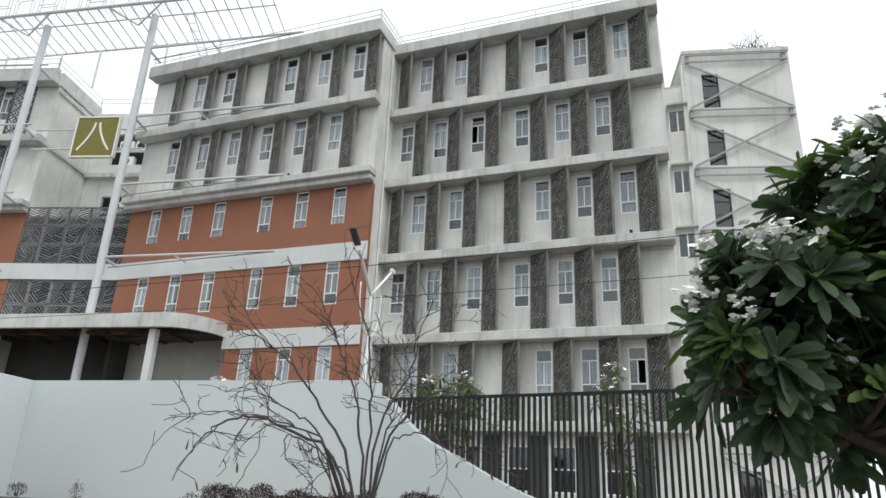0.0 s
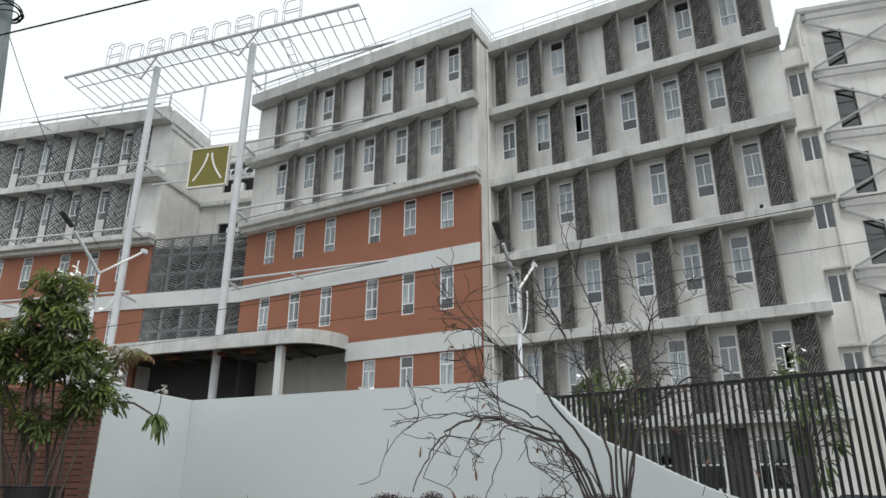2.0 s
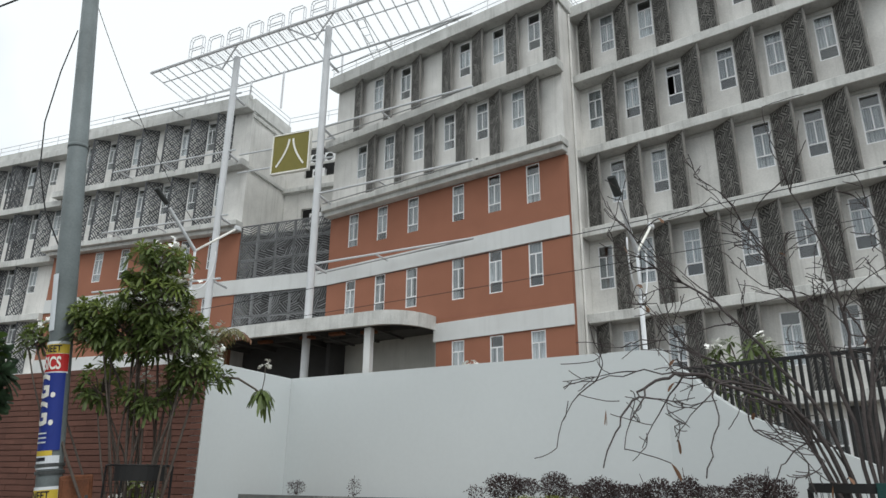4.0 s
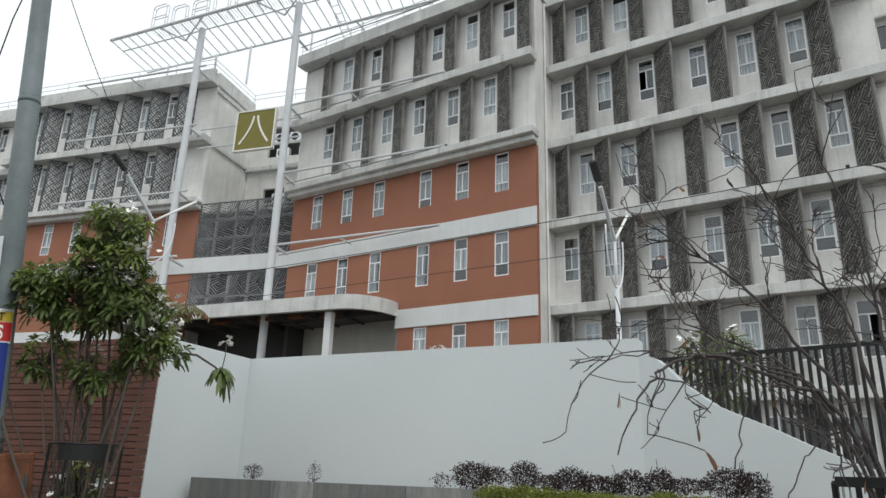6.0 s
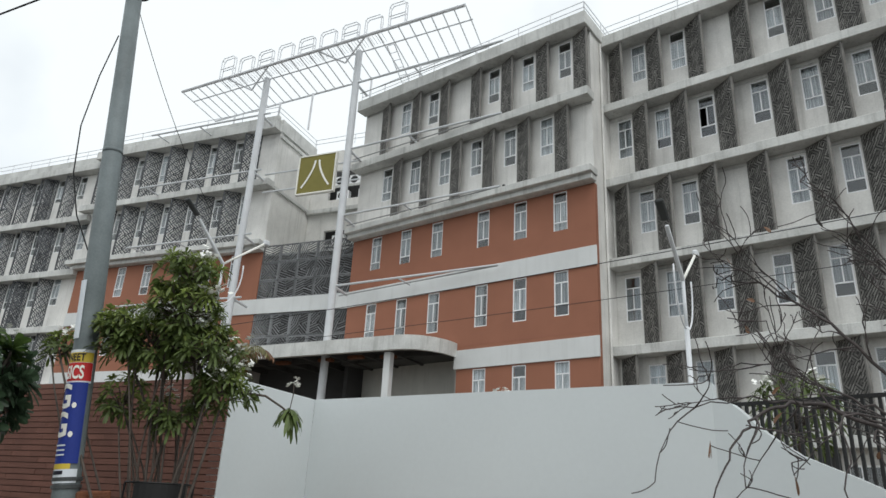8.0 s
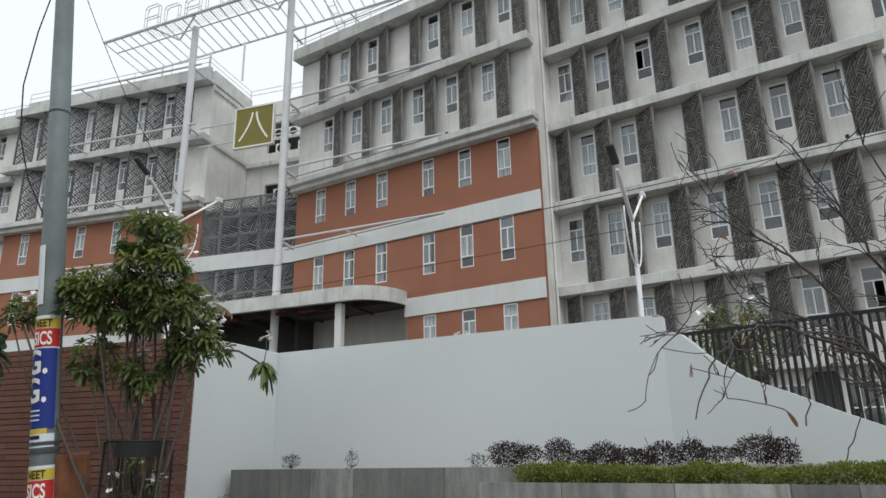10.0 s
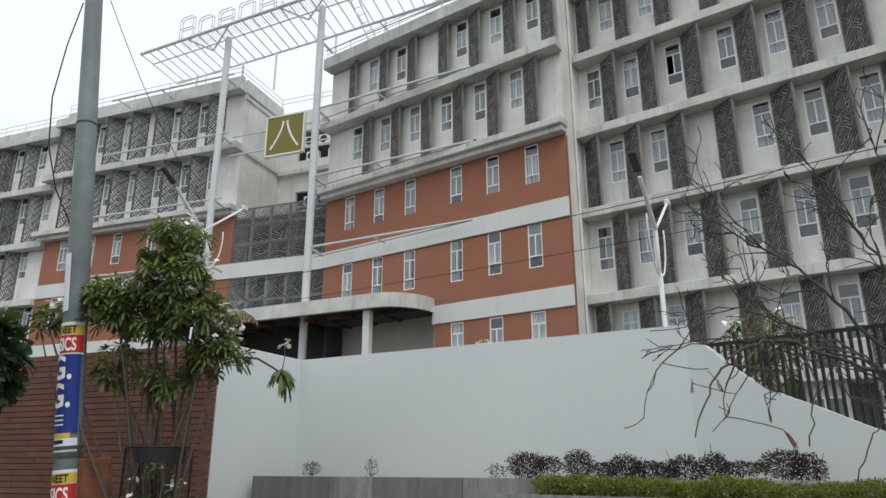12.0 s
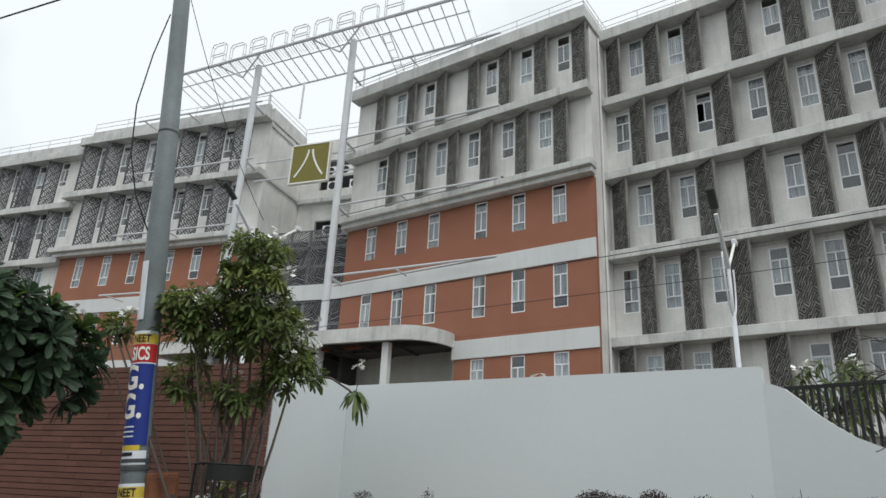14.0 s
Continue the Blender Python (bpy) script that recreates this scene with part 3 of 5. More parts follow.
# the lattice screens between the wings
for z0, z1, seed in ((10.89, 13.95, 3), (7.62, 10.06, 5)):
    s = new("lattice_screen")
    s.matrix_world = LM @ pose(LB + 0.01, 0.06, z0)
    tagged(s, "grey cast lattice screen of slanting bars in square panels", "screen", group="screens between the wings")
    W, H = -LB - 0.15, z1 - z0
    nx, nz = 5, 3 if H > 2.7 else 2
    for i in range(nx):
        for k in range(nz):
            me = mesh_of("panel", lattice(W / nx - 0.03, H / nz - 0.03, 0.55, 0.5, 0.125, 0.046, 0.05, seed * 10 + i * 3 + k, edge=0.06, angles=(45, -45, 20, 70, -20)), SCREEN)
            hang("panel", me, s, m=pose(i * W / nx + 0.015, 0, k * H / nz + 0.015))

# ---- far left wing ----
far = wing("far white wing with grey lattice fins and roof railing", LM)
FA, FB, FY = -30.6, LA - 0.02, 0.35
F_ROWS = ((20.75, 17.36, (-29.30, -27.65, -26.05, -23.9, -21.9)), (17.05, 13.70, (-28.5, -26.8, -24.85, -22.75, -20.8)), (13.45, 10.10, (-29.30, -27.65, -26.05, -23.9, -21.9)), (9.85, 6.50, (-28.5, -26.8, -24.85, -22.75, -20.8)))
holes = [(x, x + WW, zt - WH, zt) for zt, _, xs in F_ROWS for x in xs]
part("wall", pierced(FA, FB, -0.4, 20.6, FY, 0.24, [(a, b, c, min(d, 20.55)) for a, b, c, d in holes]), PAINT, far)
part("end_wall", boxes((FA, FA + 0.24, FY + 0.245, 9, -0.4, 20.6)), PAINT, far)
part("inner_wall", boxes((FA + 0.25, FB, 3.6, 3.7, -0.4, 20.5)), INSIDE, far)
part("roof", boxes((FA, FB, FY, 9, 20.605, 20.75)), SLAB, far)
part("parapet", boxes((FA - 0.1, FB, -0.3, FY - 0.004, 20.60, 21.05), (FA + 0.25, FB, -0.1, 0.1, 21.055, 21.62), bevel=0.02), SLAB, far)
for zt, base, xs in F_ROWS:
    part("floor_slab", boxes((FA - 0.3, FB, -0.3, FY - 0.004, base - 0.4, base), bevel=0.02), SLAB, far)
    for x in xs:
        add_window(far, x, FY, min(zt, 20.55), bare=wrng.random() < 0.55)
        add_fin(far, x - 0.03, FY, base, True, True, h=3.22, reach=0.80)
    for a, b in zip(xs, xs[1:]):
        if b - a > 2.0:
            add_fin(far, a + 1.75, FY, base, True, True, h=3.22, reach=0.80)
railing(far, [(FA + 0.3, 0.0), (FB, 0.0)], 21.62)

# ---- stair tower and link at the right end ----
TM = pose(13.0, 4.0, 0, 0, 0, 12.8)
tower = new("stair_tower")
tower.matrix_world = TM
tagged(tower, "white stair tower with crossed steel braces and dark windows", "building", group="wings of the institute building")
t_holes = [(0.75, 1.45, z - 1.7, z) for z in (19.05 - 2.8 * k for k in range(7))]
part("wall", pierced(0, 4.5, -0.4, 20.1, 0, 0.24, t_holes), PAINT, tower)
part("side_wall", boxes((4.26, 4.5, 0.245, 5, -0.4, 20.1), (0, 0.24, 0.245, 5, -0.4, 20.1), (0, 4.5, 5, 5.2, -0.4, 20.1)), PAINT, tower)
part("inner_wall", boxes((0.3, 4.2, 2.0, 2.1, -0.4, 19.9)), INSIDE, tower)
part("roof", boxes((-0.03, 4.53, -0.06, 5.25, 20.105, 20.32), bevel=0.02), SLAB, tower)
for k, (x0, x1, z0, z1) in enumerate(t_holes):
    rects = [(x0 + 0.05, x1 - 0.05, z0 + a, z0 + b) for a, b in ((0.05, 0.55), (0.59, 1.15), (1.19, 1.65))]
    w = part("window", pierced(x0, x1, z0, z1, 0.1, 0.04, rects), DARKSTEEL, tower)
    for a, b in ((0.05, 0.55), (0.59, 1.15), (1.19, 1.65)):
        part("pane", boxes((x0 + 0.05, x1 - 0.05, 0.116, 0.124, z0 + a, z0 + b)), GLASS, w)
for k in range(7):
    z = 20.0 - 2.8 * k
    part("brace_rail", boxes((0.1, 4.4, -0.16, -0.10, z - 0.06, z), (0.1, 4.4, -0.16, -0.10, z - 0.40, z - 0.34), (0.1, 0.25, -0.10, -0.003, z - 0.40, z), (4.2, 4.35, -0.10, -0.003, z - 0.40, z)), BRACE, tower)
    for a, b in (((0.15, z - 0.5), (4.35, z - 2.75)), ((0.15, z - 2.75), (4.35, z - 0.5))):
        bm = bmesh.new()
        bar(bm, a, b, 0.075, 0.05, -0.13 if a[1] > b[1] else -0.19)
        part("brace", bm, BRACE, tower)
bm = bmesh.new()
crng = random.Random(41)
for x, y, z, s in ((2.6, 0.25, 20.32, 0.8), (3.2, 0.2, 20.32, 1.0), (3.7, 0.3, 20.32, 0.75)):
    for a in range(9):
        q = Vector((x, y, z))
        pts = [q.copy()]
        d = Vector((crng.gauss(0, 0.6), crng.gauss(0, 0.2), 1)).normalized()
        for _ in range(5):
            d = (d + Vector((crng.gauss(0, 0.35), crng.gauss(0, 0.15), crng.gauss(0, 0.2)))).normalized()
            q = q + d * 0.2 * s
            pts.append(q.copy())
        tube(bm, pts, [0.02, 0.018, 0.016, 0.013, 0.01, 0.008], 5)
part("roof_clutter", bm, TWIG, tower)
bm = bmesh.new()
tube(bm, [(-0.12, -0.1, 0), (-0.12, -0.1, 19.5)], 0.06, 8)
part("drain_pipe", bm, PAINT, tower)
link = new("link_block")
link.matrix_world = pose(0, 0, 0)
tagged(link, "narrow white link block with small paired windows", "building", group="wings of the institute building")
l_holes = [(12.22, 12.95, z, z + 1.1) for z in (16.2, 13.3, 10.45, 7.6, 4.75)]
part("wall", pierced(12.101, 13.05, -0.4, 18.4, 3.9, 0.2, l_holes), PAINT, link)
part("inner_wall", boxes((12.11, 13.0, 5.0, 5.1, -0.4, 18.2)), INSIDE, link)
part("roof", boxes((12.11, 13.05, 3.9, 6, 18.405, 18.5)), SLAB, link)
for x0, x1, z0, z1 in l_holes:
    rects = [(a, b, z0 + 0.05, z1 - 0.05) for a, b in ((x0 + 0.04, (x0 + x1) / 2 - 0.03), ((x0 + x1) / 2 + 0.03, x1 - 0.04))]
    w = part("window", pierced(x0, x1, z0, z1, 3.95, 0.05, rects), FRAME, link)
    for a, b in ((x0 + 0.04, (x0 + x1) / 2 - 0.03), ((x0 + x1) / 2 + 0.03, x1 - 0.04)):
        part("pane", boxes((a, b, 3.97, 3.978, z0 + 0.05, z1 - 0.05)), GLASS, w)
    part("shade", boxes((x0 - 0.05, 13.04, 3.6, 3.895, z1 + 0.12, z1 + 0.2)), SLAB, link)

# ---- entrance canopy ----
canopy = new("entrance_canopy")
canopy.matrix_world = pose(-7.9, -2.4, 0, 0, 0, 8.8)
tagged(canopy, "white entrance canopy with a deep fascia, curved at one end", "canopy")
outline = [(-14.0, 4.6), (-14.0, 0.0), (0.0, 0.0)] + [(1.75 * math.sin(a), 2.1 * (1 - math.cos(a))) for a in (radians(90) * i / 10 for i in range(1, 11))] + [(1.75, 4.6)]
bm = bmesh.new()
lo = [bm.verts.new((x, y, 7.0)) for x, y in outline]
hi = [bm.verts.new((x, y, 7.6)) for x, y in outline]
for i in range(len(outline) - 1):
    bm.faces.new((lo[i], lo[i + 1], hi[i + 1], hi[i]))
inner = [(x * 0.965, y + 0.22 if y < 2 else y) for x, y in outline]
li = [bm.verts.new((x, y, 7.0)) for x, y in inner]
hi2 = [bm.verts.new((x, y, 7.42)) for x, y in inner]
for i in range(len(outline) - 1):
    bm.faces.new((lo[i + 1], lo[i], li[i], li[i + 1]))
    bm.faces.new((li[i + 1], li[i], hi2[i], hi2[i + 1]))
bm.faces.new(hi)
bm.faces.new(hi2[::-1])
bmesh.ops.recalc_face_normals(bm, faces=bm.faces)
part("fascia", bm, SLAB, canopy)
bm = bmesh.new()
low = [bm.verts.new((x * 0.995, y + 0.01, 7.39)) for x, y in inner]
top = [bm.verts.new((x * 0.995, y + 0.01, 7.412)) for x, y in inner]
bm.faces.new(low[::-1])
bm.faces.new(top)
for i in range(len(inner)):
    j = (i + 1) % len(inner)
    bm.faces.new((low[i], low[j], top[j], top[i]))
bmesh.ops.recalc_face_normals(bm, faces=bm.faces)
# Soffit and ribs carry the canopy's shade in their colour.
part("soffit", bm, SOFFIT, canopy, "soffit coloured dark for the shade under the canopy")
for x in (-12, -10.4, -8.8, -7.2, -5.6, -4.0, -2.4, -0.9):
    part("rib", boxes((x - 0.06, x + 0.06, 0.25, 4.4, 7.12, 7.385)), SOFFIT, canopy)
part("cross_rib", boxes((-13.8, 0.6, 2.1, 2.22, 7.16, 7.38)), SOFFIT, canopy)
part("column", boxes((-0.75, -0.43, 0.35, 0.67, -0.3, 7.0), bevel=0.02), BAND, canopy)
part("column", boxes((-9.3, -8.98, 0.35, 0.67, -0.3, 7.0), bevel=0.02), BAND, canopy)
for x, y in ((-4.9, 1.2), (-3.1, 1.0), (-1.6, 1.3), (-7.4, 1.2)):
    part("hanging_box", boxes((x, x + 0.75, y, y + 0.3, 6.98, 7.115), bevel=0.02), RUST, canopy, "dull red box under the canopy")
porch = new("porch_wall")
porch.matrix_world = LM
tagged(porch, "shaded white porch wall beside a dark glazed entrance", "wall", kind="structure")
part("lintel", boxes((-5.6, 0.0, 1.6, 1.8, 5.9, 6.9)), BAND, porch)
# Opaque dark sheet painting the unlit depth of the entrance.
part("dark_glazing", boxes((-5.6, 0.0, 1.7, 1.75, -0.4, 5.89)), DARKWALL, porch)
me = mesh_of("grille", lattice(1.6, 2.6, 0.5, 0.5, 0.12, 0.03, 0.03, 77), FINPALE)
for x in (-1.7, -3.5):
    hang("grille", me, porch, m=pose(x, 1.62, 3.2))

# ---- masts, arms, roof frame and sign ----
def mast(x, y, top, levels, arm, label):
    e = new("sign_mast")
    e.matrix_world = pose(x, y, 0)
    tagged(e, label, "mast", group="masts in front of the building")
    bm = bmesh.new()
    tube(bm, [(0, 0, -0.3), (0, 0, top)], 0.185, 14)
    part("shaft", bm, STEEL, e, smooth=False)
    for z in levels:
        d = Vector((math.cos(radians(arm[0])), math.sin(radians(arm[0])), 0))
        bm = bmesh.new()
        tube(bm, [Vector((0, 0, z)) - d * arm[1], Vector((0, 0, z)) + d * arm[2]], 0.055, 8)
        part("arm", bm, STEEL, e)
        back = Vector((-d.y, d.x, 0))
        if arm[2] > 1:
            bm = bmesh.new()
            tube(bm, [Vector((0, 0, z - 0.34)) + back * 0.5, Vector((0, 0, z - 0.03)) + d * (arm[2] - 0.05)], 0.030, 6)
            part("stay", bm, BRACE, e)
        for s in (arm[2] * 0.42,) if arm[2] > 1 else (-arm[1] * 0.55, -arm[1] * 0.95):
            bm = bmesh.new()
            tube(bm, [Vector((0, 0, z)) + d * s, Vector((0, 0, z)) + d * s + back * arm[3]], 0.045, 6)
            part("bracket", bm, STEEL, e)
        bm = bmesh.new()
        tube(bm, [(0, 0, z), Vector((0, 0, z - 0.12)) + back * arm[3]], 0.07, 6)
        part("bracket", bm, STEEL, e)
    return e


mast(-12.62, -1.78, 24.0, (21.95, 17.95, 14.25, 10.6), (8.2, 0.0, 8.55, 1.1), "tall pale steel mast with long arms along the central wing")
mast(-18.6, -3.1, 23.7, (21.3, 17.75, 13.98, 10.5), (15, 8.0, 0.6, 1.3), "tall pale steel mast with arms along the side wing")

fr = new("roof_sign_frame")
fr.matrix_world = pose(-24.5, -4.85, 23.95, 0, 0, 9.6)
tagged(fr, "white steel roof frame of thin slats carrying sign letters", "sign frame")
FL, FD = 19.1, 3.4
for y, r in ((0, 0.09), (FD, 0.06), (FD * 0.32, 0.04)):
    bm = bmesh.new()
    tube(bm, [(-0.6 * y / FD, y, 0), (FL - 0.3 * y / FD, y, 0)], r, 8)
    part("beam", bm, RAIL, fr)
n = 30
bm = bmesh.new()
tube(bm, [(0, 0, 0), (-0.6, FD, 0)], 0.035, 6)
slat_me = mesh_of("slat", bm, RAIL)
for i in range(n + 1):
    hang("slat", slat_me, fr, m=pose(FL * i / n, 0, 0))
for x in (1.2, 4.9, 7.4, 11.6, 14.8, 18.2):
    bm = bmesh.new()
    tube(bm, [(x, FD - 0.1, 0), (x, FD - 0.1, -2.5)], 0.06, 6)
    part("support", bm, RAIL, fr)
for x in (5.2, 11.75):
    for dx in (-1.6, 1.6):
        bm = bmesh.new()
        tube(bm, [(x, 0.55, -0.9), (x + dx, 0, 0)], 0.05, 6)
        part("strut", bm, RAIL, fr)
bm = bmesh.new()
for i in range(60):
    x = 3.0 + i * 0.19
    tube(bm, [(x, 0.05, 0), (x - 0.12, 0.9, 0.02)], 0.014, 4)
part("mesh_walkway", bm, RAIL, fr)
bm = bmesh.new()
for x in (13.9, 14.35):
    tube(bm, [(x, 1.2, 0), (x + 0.3, 3.6, -2.3)], 0.03, 5)
for k in range(8):
    t = k / 8
    tube(bm, [(13.9 + 0.3 * t, 1.2 + 2.4 * t, -2.3 * t), (14.35 + 0.3 * t, 1.2 + 2.4 * t, -2.3 * t)], 0.02, 5)
part("ladder", bm, RAIL, fr)
for i in range(9):
    x = 3.0 + i * 1.46
    w, h = (1.0, 1.5) if i in (0, 8) else (1.0, 1.1)
    bm = bmesh.new()
    for y in (0.0, 0.18):
        tube(bm, [(x, y, 0.06), (x, y, h * 0.85), (x + 0.12, y, h), (x + w - 0.12, y, h), (x + w, y, h * 0.85), (x + w, y, 0.06)], 0.028, 5)
        if i % 2 == 0:
            tube(bm, [(x, y, h * 0.5), (x + w, y, h * 0.5)], 0.028, 5)
    for zz in (0.3, h - 0.1):
        tube(bm, [(x, 0, zz), (x, 0.18, zz)], 0.02, 5)
        tube(bm, [(x + w, 0, zz), (x + w, 0.18, zz)], 0.02, 5)
    part("letter_frame", bm, RAIL, fr)

sign = new("emblem_sign")
sign.matrix_world = LM @ pose(-3.38, -1.2, 16.17)
tagged(sign, "square olive sign with two curved white strokes", "sign")
part("panel", boxes((0, 2.22, 0, 0.16, 0, 2.22), bevel=0.01), OLIVE, sign)
e0 = 0.07
part("rim", boxes((-0.02, 2.24, -0.03, 0.19, -0.05, e0 - 0.05), (-0.02, 2.24, -0.03, 0.19, 2.19, 2.26), (-0.05, 0.02, -0.03, 0.19, -0.05, 2.26), (2.20, 2.27, -0.03, 0.19, -0.05, 2.26)), SIGNWHITE, sign)
for s in (-1, 1):
    bm = bmesh.new()
    pts = [(1.11 + s * (0.12 + 0.72 * t ** 1.7), 1.9 - 1.55 * t) for t in (i / 10 for i in range(11))]
    for a, b in zip(pts, pts[1:]):
        bar(bm, a, b, 0.10, 0.03, -0.012)
    part("stroke", bm, SIGNWHITE, sign)
bm = bmesh.new()
for z in (0.55, 1.65):
    tube(bm, [(-2.4, 0.25, z), (3.6, 0.25, z)], 0.05, 6)
part("carrier_pipe", bm, STEEL, sign)


# ---- boundary walls ----
def outline_wall(points, thick):
    """A wall whose face is an outline in the xz plane, thick along y."""
    bm = bmesh.new()
    a = [bm.verts.new((x, 0, z)) for x, z in points]
    b = [bm.verts.new((x, thick, z)) for x, z in points]
    bm.faces.new(a)
    bm.faces.new(b[::-1])
    n = len(points)
    for i in range(n):
        bm.faces.new((a[i], b[i], b[(i + 1) % n], a[(i + 1) % n]))
    bmesh.ops.recalc_face_normals(bm, faces=bm.faces)
    return bm


TOP = 2.66
bm = outline_wall([(0, -0.6), (6.69, -0.6), (6.69, TOP - 0.02), (6.66, TOP), (0, TOP)], 0.25)
wall = part("wall_white", bm, WALLWHITE)
wall.matrix_world = pose(1.22, -14.80, 0, 0, 0, 5.4)
tagged(wall, "plain smooth white boundary wall", "wall", kind="structure")
curve = [(0.0, 2.44), (0.10, 2.42), (0.24, 2.36), (0.40, 2.21), (0.56, 2.04), (0.76, 1.88), (0.96, 1.74), (1.2, 1.63), (1.5, 1.50), (1.9, 1.30), (2.4, 1.08), (3.0, 0.88), (3.8, 0.68), (5.0, 0.50), (8.0, 0.35), (30.0, 0.30)]
bm = outline_wall([(0, -0.6), (30, -0.6)] + curve[::-1], 0.2)
sweep = part("wall_white_sweep", bm, WALLWHITE)
sweep.matrix_world = pose(7.868, -14.1735, 0, 0, 0, -8.5)
tagged(sweep, "white boundary wall whose top sweeps down under the fence", "wall", kind="structure")
bm = boxes((0, 2.13, 0, 0.25, -0.6, TOP), (-0.01, 0.30, -0.01, 0.26, TOP + 0.001, TOP + 0.05), bevel=0.008)
ret = part("wall_white_return", bm, WALLWHITE)
ret.matrix_world = pose(1.66, -16.88, 0, 0, 0, 101.9)
tagged(ret, "short white return wall beside the brick wall", "wall", kind="structure")

# brick wall: backing here, single bricks at the end of the file
BW = 7.3
BM = pose(-5.47, -18.56, 0, 0, 0, 13.2)
brick_wall = part("wall_brick", boxes((0.12, BW - 0.02, 0.02, 0.26, -0.6, TOP - 0.03)), MORTAR)
brick_wall.matrix_world = BM
tagged(brick_wall, "maroon brick boundary wall with dark joints", "wall", kind="structure")

# ---- planters in grey stone ----
def planter(name, label, m, length, depth, z0, z1, slope=0.0, panels=0.9, seed=1, joints=()):
    e = new(name)
    e.matrix_world = m
    tagged(e, label, "planter", group="stepped stone planters")
    rng = random.Random(seed)
    part("core", outline_wall([(0.0, z0), (length, z0), (length, z1 + slope - 0.05), (0.0, z1 - 0.05)], depth), SOIL, e)
    levels = (z0, *joints, z1)
    for row, (lo, hi) in enumerate(zip(levels, levels[1:])):
        x = 0.0
        rise = slope if row == len(levels) - 2 else 0.0
        while x < length - 0.05:
            w = min(panels * rng.uniform(0.55, 1.25), length - x)
            za, zb = hi - 0.004 + rise * x / length, hi - 0.004 + rise * (x + w) / length
            bm = outline_wall([(x + 0.004, lo), (x + w - 0.004, lo), (x + w - 0.004, zb), (x + 0.004, za)], 0.04)
            bmesh.ops.translate(bm, vec=(0, -0.045 - rng.uniform(0, 0.004) - 0.004 * row, 0), verts=bm.verts)
            part("stone_panel", bm, STONE, e)
            x += w
    return e


planter("stone_planter", "low planter faced with dark veined grey stone slabs", pose(1.62, -16.02, 0, 0, 0, 5.4), 12.0, 1.1, G, 0.70, 0.03, 1.25, 2)
planter("stone_planter", "lowest stone planter with sparse grasses", pose(1.70, -16.90, 0, 0, 0, 10.3), 4.42, 0.85, G, 0.10, 0.10, 1.15, 3)
planter("stone_planter", "hedge planter faced with pale grey stone slabs", pose(6.05, -16.10, 0, 0, 0, 0.6), 12.0, 0.75, G, 0.55, 0.0, 1.0, 5, (-0.08, 0.26))

# ---- fence ----
fence = new("picket_fence")
fence.matrix_world = pose(7.95, -14.00, 0, 0, 0, -8.5)
tagged(fence, "black steel fence of thin upright pickets", "fence")
pick = mesh_of("picket", boxes((-0.0175, 0.0175, -0.02, 0.02, -0.4, 2.355)), BLACK)
for i in range(226):
    hang("picket", pick, fence, m=pose(0.03 + 0.0865 * i, 0, 0))
part("rail", boxes((0, 19.6, -0.024, 0.024, 2.357, 2.40)), BLACK, fence)
part("rail", boxes((0, 19.6, 0.021, 0.05, 0.15, 0.20)), BLACK, fence)
part("post", boxes((-0.06, 0.0, -0.03, 0.05, 1.9, 2.44)), BLACK, fence)

# ---- gate and wall at the left ----
gate = new("metal_gate")
gate.matrix_world = pose(-9.0, -19.5, 0, 0, 0, 13.2)
tagged(gate, "white gate with dark green cranked bars", "gate")
part("sheet", boxes((-3.0, 3.74, 0.05, 0.08, -0.40, 1.75)), SIGNWHITE, gate)
part("rail", boxes((-3.0, 3.74, 0.0, 0.045, -0.38, -0.31)), GREEN, gate)
for i in range(22):
    x = -2.9 + 0.30 * i
    bm = bmesh.new()
    for a, b in (((x, -0.31), (x - 0.05, 0.84)), ((x - 0.05, 0.84), (x + 0.16, 1.45)), ((x + 0.16, 1.45), (x + 0.16, 1.75))):
        bar(bm, a, b, 0.055, 0.03, 0.02)
    part("bar", bm, GREEN, gate)
pier = part("gate_wall", boxes((-9.0, -3.05, 0, 0.3, -0.6, 2.2), bevel=0.01), WALLWHITE)
pier.matrix_world = pose(-9.0, -19.5, 0, 0, 0, 13.2)
tagged(pier, "white painted wall beside the gate", "wall", kind="structure")

# ---- utility pole with posters and a rusty box ----
pole = new("utility_pole")
pole.matrix_world = pose(2.325, -19.31, 0.84) @ Vector((0, 0, 1)).rotation_difference(Vector((-0.056, -0.070, 1))).to_matrix().to_4x4() @ Matrix.Scale(1.13, 4) @ pose(0, 0, -0.84)
tagged(pole, "grey steel utility pole with pasted posters and a rusty box", "pole")
PR = 0.116
bm = bmesh.new()
tube(bm, [(0, 0, G), (0, 0, 1.2), (0.0, 0, 3.0), (0.0, 0, 8.5)], [PR + 0.010, PR + 0.004, PR, PR - 0.034], 24)
part("shaft", bm, POLE, pole, smooth=True)
for z in (4.6,):
    bm = bmesh.new()
    tube(bm, [(0, 0, z), (0, 0, z + 0.05)], PR + 0.004 - 0.0062 * (z - 3), 24)
    part("collar", bm, POLE, pole, smooth=True)


